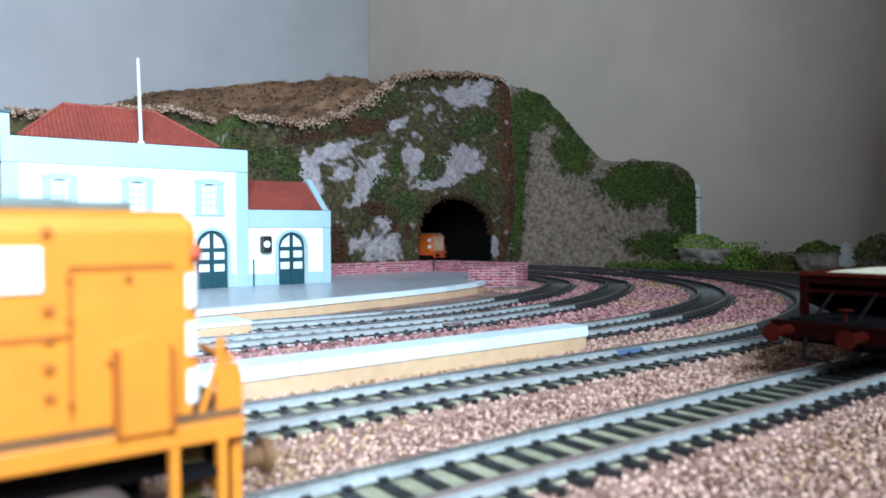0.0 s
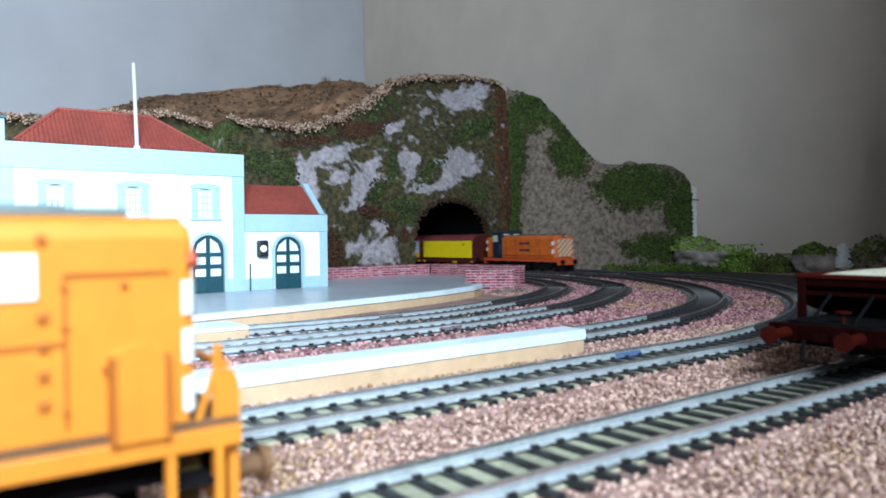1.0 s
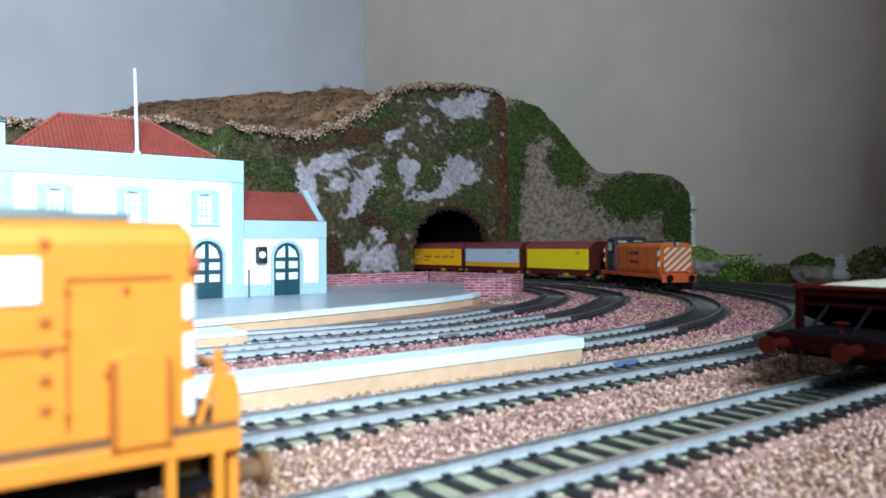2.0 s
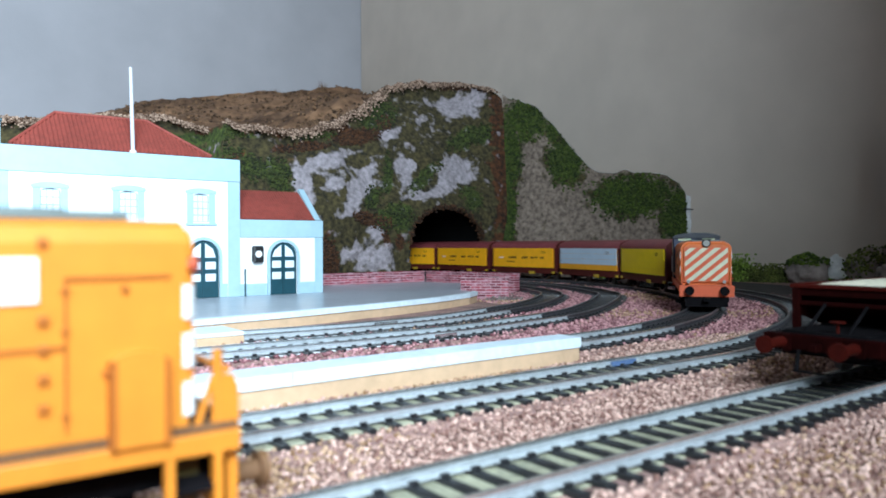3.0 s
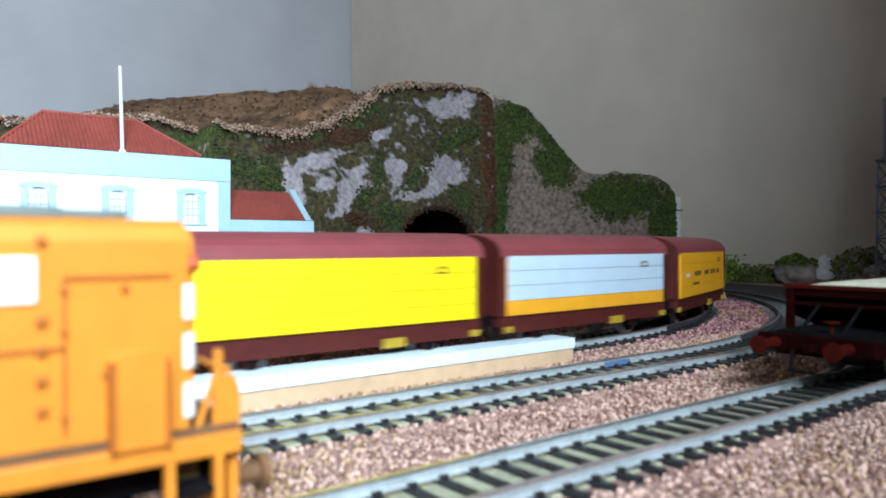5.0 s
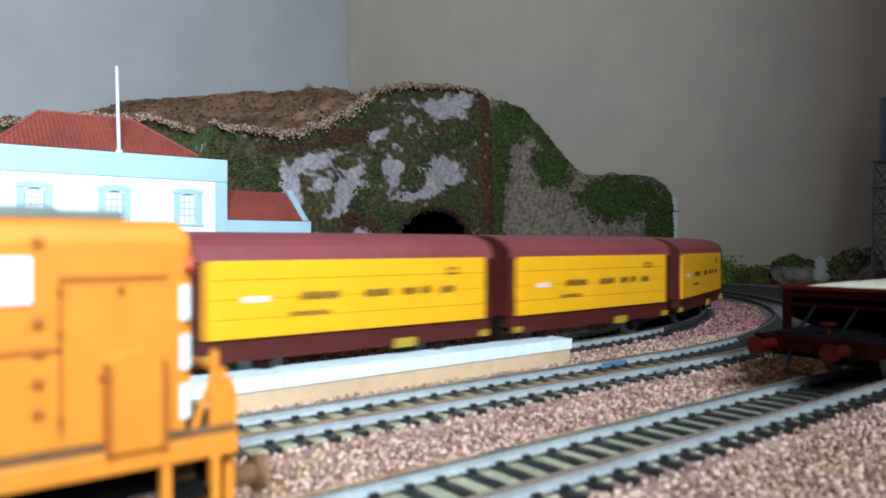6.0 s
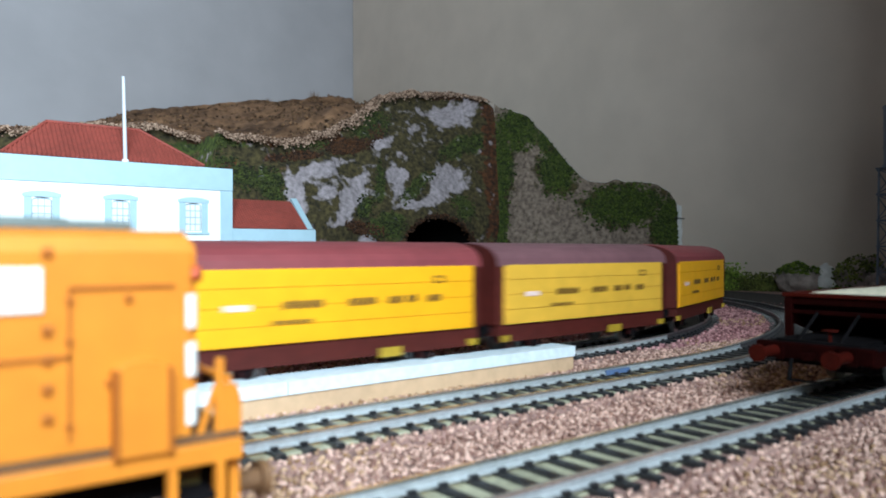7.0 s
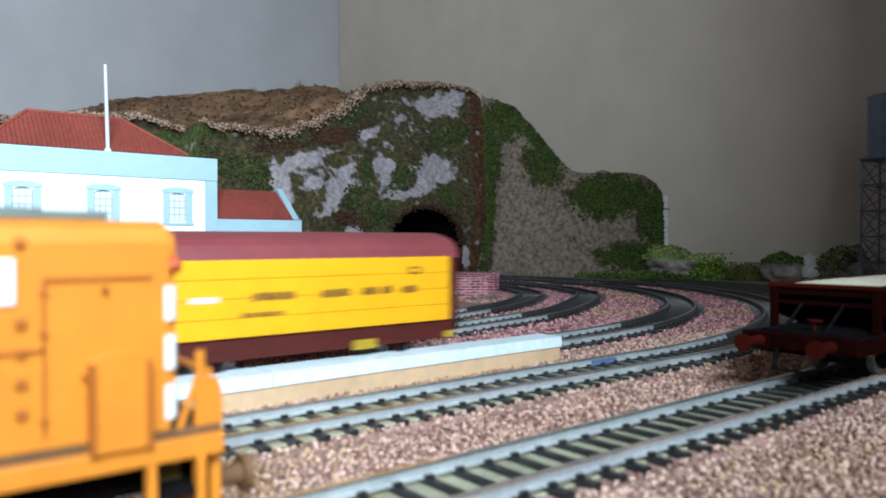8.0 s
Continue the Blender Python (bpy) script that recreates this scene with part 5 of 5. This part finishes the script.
def parked_loco():
    th = thing("parked_locomotive", "bright orange parked diesel locomotive with a white side plate", "locomotive", Matrix.Translation((0.0250, 0.0985, RAIL_TOP)))
    W = 0.0163
    bm = bmesh.new()
    prof = [(-W, 0.0203), (W, 0.0203), (W, 0.0412), (W - 0.0010, 0.0428), (W - 0.0030, 0.0436), (-W + 0.0030, 0.0436), (-W + 0.0010, 0.0428), (-W, 0.0412)]
    prism(bm, prof, "x", -0.130, 0.0006)
    es = [e for e in bm.edges if all(abs(v.co.x - 0.0006) < 1e-6 for v in e.verts)]
    bmesh.ops.bevel(bm, geom=es, offset=0.0009, segments=3, affect="EDGES")
    hood = part("hood", bm, M["orange"], th, "bright orange engine hood")
    part("roof_strip", B(-0.126, -0.0055, -0.0120, 0.0120, 0.0436, 0.0447, bevel=0.0004), M["roof_grey"], hood, "grey green roof walkway")
    for x in (-0.016, -0.034, -0.052):
        part("roof_vent", C((x, -0.002, 0.0447), (x, -0.002, 0.0452), 0.0055, seg=20), M["roof_grey"], hood)
    y = -W
    part("number_panel", B(-0.0400, -0.0152, y - 0.0004, y, 0.0350, 0.0396, bevel=0.0001), M["white"], hood, "white side plate")
    part("hood_seam", B(-0.0128, -0.0022, y - 0.0003, y, 0.0372, 0.0376), M["seam"], hood)
    part("hood_seam", B(-0.0129, -0.0126, y - 0.0003, y, 0.0215, 0.0374), M["seam"], hood)
    part("hood_seam", B(-0.0200, -0.0126, y - 0.0003, y, 0.0301, 0.0305), M["seam"], hood)
    for z in (0.0412, 0.0332, 0.0302, 0.0272, 0.0242):
        part("hinge", B(-0.0153, -0.0143, y - 0.0005, y, z - 0.0005, z + 0.0005, bevel=0.0001), M["seam"], hood)
    for x, z in ((-0.0128, 0.0362), (-0.0128, 0.0320), (-0.0090, 0.0272), (-0.0128, 0.0232), (-0.0070, 0.0362)):
        part("latch", C((x, y - 0.0005, z), (x, y, z), 0.0004, seg=8), M["seam"], hood)
    # the arched side locker
    lk = part("side_locker", prism(bmesh.new(), arch(-0.0084, -0.0030, 0.0192, 0.0293, 0.0012, 8), "y", y - 0.0016, y), M["orange"], hood, "orange rounded side locker")
    for x in (-0.0085, -0.0030):
        part("locker_edge", B(x - 0.0003, x + 0.0003, y - 0.0019, y, 0.0192, 0.0285), M["seam"], lk)
    # warning stripes that wrap round the corner post
    for z in (0.0345, 0.0290, 0.0235):
        part("stripe", prism(bmesh.new(), [(-0.0009, y - 0.00015), (0.0002, y + 0.0000), (0.0008, y + 0.0010), (0.0009, y + 0.0040), (0.0004, y + 0.0040), (-0.0008, y + 0.0010)], "z", z - 0.0020, z + 0.0018), M["white"], hood, "white warning stripe")
    part("corner_lamp", C((-0.0004, y + 0.0012, 0.0386), (0.0010, y + 0.0004, 0.0386), 0.0009, seg=12), M["orange_red"], hood)
    # frame, walkway, end platform
    part("walkway", B(-0.130, 0.0054, -W - 0.0002, W + 0.0002, 0.0193, 0.0202), M["walkway"], th)
    part("side_beam", B(-0.130, 0.0056, -W - 0.0008, -W + 0.0010, 0.0168, 0.0192, bevel=0.0002), M["orange"], th, "orange side beam")
    part("side_beam", B(-0.130, 0.0056, W - 0.0010, W + 0.0008, 0.0168, 0.0192, bevel=0.0002), M["orange"], th, "orange side beam")
    part("underframe", B(-0.128, 0.006, -0.0110, 0.0110, 0.0120, 0.0190), M["frame_black"], th)
    part("buffer_beam", B(0.0046, 0.0058, -W + 0.001, W - 0.001, 0.0080, 0.0192), M["orange"], th)
    st = part("step_frame", B(-0.0030, -0.0020, -W - 0.0008, -W + 0.0006, 0.0030, 0.0168), M["orange"], th, "orange step uprights")
    part("upright", B(0.0024, 0.0034, -W - 0.0008, -W + 0.0006, 0.0030, 0.0170), M["orange"], st)
    for z in (0.0040, 0.0085, 0.0130):
        part("tread", B(-0.0020, 0.0024, -W - 0.0004, -W + 0.0040, z - 0.0004, z + 0.0004), M["frame_black"], st)
    part("step_back", B(-0.0018, 0.0022, -W + 0.0044, -W + 0.0050, 0.0030, 0.0165), M["olive"], st)
    rl = part("end_rail", C((0.0032, -W + 0.0004, 0.0192), (0.0032, -W + 0.0004, 0.0287), 0.0006, seg=8), M["orange"], th, "orange end railing")
    part("rail_panel", prism(bmesh.new(), [(0.0024, 0.0192), (0.0056, 0.0192), (0.0056, 0.0240), (0.0050, 0.0256), (0.0026, 0.0258)], "y", -W - 0.0001, -W + 0.0006), M["orange"], rl)
    part("brace", C((0.0006, -W + 0.0004, 0.0194), (0.0028, -W + 0.0004, 0.0255), 0.0004, seg=6), M["orange"], rl)
    part("top_rail", C((0.0042, -W + 0.0004, 0.0262), (0.0042, W - 0.0004, 0.0262), 0.0005, seg=8), M["orange"], rl)
    buffers(th, 0.0058, 1, z=0.0118, long=0.0055, head=0.0024, mname="walkway")
    for c in (-0.020, -0.105):
        part("bogie", B(c - 0.020, c + 0.0165, -0.0062, 0.0062, 0.0060, 0.0118, bevel=0.0008), M["frame_black"], th)
        for x in (c - 0.0120, c + 0.0090):
            wheelset(th, x, 0.0062, hub="wheel_pale")
    return th


def hopper_wagon():
    th = thing("hopper_wagon", "dark red hopper wagon heaped with cream sand", "railway wagon", Matrix.Translation((0.2235, 0.0985, RAIL_TOP)))
    W, L, top = 0.0160, 0.105, 0.0268
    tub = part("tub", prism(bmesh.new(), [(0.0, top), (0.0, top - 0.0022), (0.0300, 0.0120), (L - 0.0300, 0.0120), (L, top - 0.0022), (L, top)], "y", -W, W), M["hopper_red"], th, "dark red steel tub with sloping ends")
    part("rim", B(-0.0008, 0.0018, -W - 0.0008, W + 0.0008, top, top + 0.0013, bevel=0.0003), M["red_dark"], tub)
    for s in (-1, 1):
        part("rim", B(0.0018, L, s * W - 0.0012, s * W + 0.0012, top, top + 0.0013, bevel=0.0003), M["red_dark"], tub)
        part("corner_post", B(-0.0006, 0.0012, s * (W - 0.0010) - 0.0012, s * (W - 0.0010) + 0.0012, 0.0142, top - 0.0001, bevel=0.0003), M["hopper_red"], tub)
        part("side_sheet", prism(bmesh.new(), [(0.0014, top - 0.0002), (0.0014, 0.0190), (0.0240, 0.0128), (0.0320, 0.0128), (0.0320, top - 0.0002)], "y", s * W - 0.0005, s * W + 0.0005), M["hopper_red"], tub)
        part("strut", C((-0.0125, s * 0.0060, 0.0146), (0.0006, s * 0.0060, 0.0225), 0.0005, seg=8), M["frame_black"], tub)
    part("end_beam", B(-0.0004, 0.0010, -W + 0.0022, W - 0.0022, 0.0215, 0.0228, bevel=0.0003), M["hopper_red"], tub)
    part("deck", B(-0.0140, 0.0260, -W + 0.0008, W - 0.0008, 0.0132, 0.0141), M["frame_black"], th)
    part("handbrake_post", C((-0.0120, -0.0030, 0.0142), (-0.0120, -0.0030, 0.0182), 0.0005, seg=8), M["red_dark"], th)
    part("handbrake_wheel", C((-0.0120, -0.0030, 0.0180), (-0.0120, -0.0030, 0.0184), 0.0022, seg=16), M["red_dark"], th)
    # the load
    n = 40
    vs, fs = [], []
    for i in range(n + 1):
        for k in range(13):
            x, y = 0.0022 + (L - 0.0044) * i / n, -W + 0.0016 + (2 * W - 0.0032) * k / 12
            vs.append((x, y, top + 0.0007 + 0.0016 * smooth01(min(i, n - i) / 5) * (1 - ((k - 6) / 6.0) ** 2) + 0.0005 * noise.noise((x * 400, y * 400, 0))))
            if i < n and k < 12:
                o = i * 13 + k
                fs.append((o, o + 1, o + 14, o + 13))
    tagged(raw("sand_load", vs, fs, M["sand"], th, True), "heaped cream sand")
    part("headstock", B(-0.0170, -0.0140, -W - 0.0006, W + 0.0006, 0.0096, 0.0142, bevel=0.0004), M["hopper_red"], th, "dull red headstock")
    part("underframe", B(-0.0140, L, -0.0120, 0.0120, 0.0080, 0.0150), M["frame_black"], th)
    for s in (-1, 1):
        b = part("buffer", C((-0.0170, s * 0.0102, 0.0118), (-0.0270, s * 0.0102, 0.0118), 0.0017, 0.0013, 14), M["red_dark"], th, "red buffer")
        part("buffer_head", C((-0.0270, s * 0.0102, 0.0118), (-0.0282, s * 0.0102, 0.0118), 0.0025, seg=20), M["red_dark"], b)
        part("buffer_base", B(-0.0180, -0.0170, s * 0.0102 - 0.0024, s * 0.0102 + 0.0024, 0.0094, 0.0142), M["hopper_red"], b)
    part("hook", B(-0.0210, -0.0170, -0.0012, 0.0012, 0.0100, 0.0122, bevel=0.0003), M["hopper_red"], th)
    part("brake_hose", C((-0.0185, 0.0050, 0.0100), (-0.0195, 0.0052, 0.0040), 0.0006, seg=8), M["frame_black"], th)
    part("warning_mark", B(-0.0173, -0.0170, -0.0070, -0.0056, 0.0100, 0.0125), M["yellow"], th, "small yellow mark")
    part("coupler_loop", B(-0.0215, -0.0210, -0.0050, 0.0050, 0.0040, 0.0046), M["frame_black"], th)
    # chute, sole bars and guards: unseen, added to block light under the wagon
    part("chute", prism(bmesh.new(), [(0.0290, 0.0119), (L - 0.0290, 0.0119), (L - 0.0360, 0.0030), (0.0360, 0.0030)], "y", -0.0118, 0.0118), M["hopper_red"], th, "added dark red block that keeps light from under the tub")
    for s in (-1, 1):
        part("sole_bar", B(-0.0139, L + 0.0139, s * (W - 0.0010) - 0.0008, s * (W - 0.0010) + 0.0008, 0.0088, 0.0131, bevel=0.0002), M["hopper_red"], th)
        for x in (0.018, 0.086):
            g = part("axle_guard", prism(bmesh.new(), [(x - 0.0085, 0.0087), (x + 0.0085, 0.0087), (x + 0.0030, 0.0036), (x - 0.0030, 0.0036)], "y", s * 0.0130 - 0.0005, s * 0.0130 + 0.0005), M["frame_black"], th)
            part("spring", B(x - 0.0080, x + 0.0080, s * 0.0138 - 0.0005, s * 0.0138 + 0.0005, 0.0068, 0.0082, bevel=0.0003), M["frame_black"], g)
    part("headstock", B(L + 0.0140, L + 0.0170, -W - 0.0006, W + 0.0006, 0.0096, 0.0142, bevel=0.0004), M["hopper_red"], th, "dull red headstock")
    part("brake_rigging", B(0.0080, 0.0280, -0.0070, 0.0070, 0.0034, 0.0060, bevel=0.0005), M["frame_black"], th)
    for x in (0.018, 0.086):
        wheelset(th, x, 0.0058)
    return th


parked_loco()
hopper_wagon()
LOCO = running_loco()
SHORT = 0.925
for ob in LOCO.children_recursive:
    if ob.name.split(".")[0] in ("wheelset", "wheel", "hub", "roof_vent"):
        mid_x = sum(v.co.x for v in ob.data.vertices) / len(ob.data.vertices)
        ob.data.transform(Matrix.Translation(((SHORT - 1) * mid_x, 0, 0)))
    else:
        ob.data.transform(Matrix.Diagonal((SHORT, 1, 1, 1)))
Y4 = ["yellow"] * 4
WAGONS = [
    covered_wagon("lemon yellow covered wagon with a maroon roof, behind the locomotive", ["yellow_bright"] * 4, "maroon", False),
    covered_wagon("pale blue covered wagon with an amber lower board and maroon roof", ["amber_panel", "sky_panel", "sky_panel", "sky_panel"], "maroon", False),
    covered_wagon("yellow lettered covered wagon with a maroon roof", Y4, "maroon", True),
    covered_wagon("yellow lettered covered wagon with a maroon roof", Y4, "maroon", True),
    covered_wagon("yellow lettered covered wagon with a maroon roof", Y4, "maroon", True),
    covered_wagon("faded yellow lettered covered wagon with a dusty grey-maroon roof", ["yellow_dull"] * 4, "maroon_grey", True),
    covered_wagon("yellow lettered covered wagon with a maroon roof, last of the train", Y4, "maroon", True),
]

ballast()
track("track", LINE_1, "straight model track with silver rails and black sleepers", (-0.05, 0.40, True, False), bend=9)
t2 = track("track", LINE_2, "curved model track with silver rails beside the platform", (-0.02, 0.66, True, True))
part("rail_joiner", B(0.198, 0.211, 0.1585 + 0.0087 - 0.0014, 0.1585 + 0.0087 - 0.0006, 0.0030, 0.0046), M["joiner"], t2, "blue plastic rail joiner")
part("rail_joiner", B(0.199, 0.217, 0.1585 - 0.0087 - 0.0016, 0.1585 - 0.0087 - 0.0008, 0.0030, 0.0044), M["rail"], t2)
track("track", LINE_3, "model track that bends into the tunnel", (0.0, 0.62, False, False))
t4 = track("track", LINE_4, "curved model track beside the island platform", (0.0, 0.56, False, False))
t5 = track("track", LINE_5, "curved model siding beside the station platform", (0.0, 0.52, False, False))


part("rail_joiner", B(0.194, 0.207, 0.277 - 0.0087 - 0.0014, 0.277 - 0.0087 - 0.0005, 0.0032, 0.0048), M["rail_head"], t4, "bright metal rail joiner")
part("rail_joiner", B(0.199, 0.214, 0.3215 + 0.0087 - 0.0014, 0.3215 + 0.0087 - 0.0005, 0.0032, 0.0048), M["rail_head"], t5, "bright metal rail joiner")


def small_scatter():
    rng = np.random.default_rng(41)
    n = 260
    k = rng.uniform(0, 1, n)
    pts = np.stack([0.374 + 0.030 * k + rng.normal(size=n) * 0.0015, 0.4435 - 0.010 * k + rng.normal(size=n) * 0.0022, np.abs(rng.normal(size=n)) * 0.0016], 1)
    tagged(clumps("rubble", pts, rng.uniform(0.0006, 0.0015, n), M["grey_rock"], 0.9, rng), "grey rubble at the foot of the short brick wall", "gravel", kind="stuff")
    # dry tufts that break the field's skyline
    for x, y, z, r, h in ((0.778, 1.515, 0.405, 0.012, 0.030), (0.66, 1.51, 0.385, 0.008, 0.014), (0.567, 1.51, 0.365, 0.006, 0.012), (0.50, 1.50, 0.350, 0.007, 0.010), (0.44, 1.50, 0.338, 0.006, 0.010)):
        verts, faces = [], []
        for i in range(46):
            a, q, u = rng.uniform(0, 6.28), abs(rng.normal()) * r * 0.5, h * rng.uniform(0.5, 1.1)
            px, py = x + q * math.cos(a), y + q * math.sin(a) * 0.5
            o, w = len(verts), 0.0006
            verts += [(px - w, py, z), (px + w, py, z), (px + q * math.cos(a) * 0.5 + rng.normal() * 0.003, py, z + u), (px, py + w, z)]
            faces += [(o, o + 1, o + 2), (o + 1, o + 3, o + 2), (o + 3, o, o + 2)]
        tagged(raw("grass_tuft", verts, faces, M["dry_grass"]), "dry brown grass tuft on the field", "grass", group="dry tufts on the field")
    nail = part("wire_end", C((0.812, 0.560, 0.0925), (0.823, 0.553, 0.0915), 0.0010, 0.0006, 8), M["black"])
    tagged(nail, "short dark wire end sticking out of the plaster", "wire")


small_scatter()


# ---- movement ----
def line_place(s):
    """The middle of the train's line, s metres past the end of the bend."""
    if s >= 0:
        return Vector((U0 - s, Y3, 0))
    q = -s / R3
    if q < math.pi / 2:
        return Vector((U0 + R3 * math.sin(q), CY - R3 * math.cos(q), 0))
    run = -s - R3 * math.pi / 2
    if run < RUN:
        return Vector((U0 + R3, CY + run, 0))
    q = (run - RUN) / R3
    return Vector((U0 + R3 * math.cos(q), CY + RUN + R3 * math.sin(q), 0))


def on_line(s, base):
    a, b = line_place(s + base / 2), line_place(s - base / 2)
    d, c = a - b, (a + b) / 2
    return Matrix.Translation((c.x, c.y, RAIL_TOP)) @ Matrix.Rotation(math.atan2(d.y, d.x), 4, "Z")


# seconds, and how far the first wagon's middle has come
TRAIN = [(0.0, -1.042), (0.5, -0.905), (1.0, -0.790), (1.5, -0.660), (2.8, -0.440), (3.0, -0.394), (3.5, -0.280), (4.0, -0.147), (4.5, -0.012), (5.8, 0.281), (6.0, 0.330), (6.5, 0.453), (7.0, 0.572), (7.4, 0.670), (7.8, 0.764), (8.0, 0.812)]
PITCH, LEAD = 0.1175, 0.1440


def motions():
    ts, ss = [a for a, b in TRAIN], [b for a, b in TRAIN]
    times = [i / 10 for i in range(81)]
    k = np.interp(times, ts, ss)
    k = np.convolve(np.pad(k, 2, mode="reflect", reflect_type="odd"), np.array([1, 2, 3, 2, 1]) / 9.0, mode="valid")
    walk(LOCO, [(t, on_line(s + LEAD, 0.080)) for t, s in zip(times, k)])
    for i, w in enumerate(WAGONS):
        walk(w, [(t, on_line(s - PITCH * i, 0.065)) for t, s in zip(times, k)])


motions()
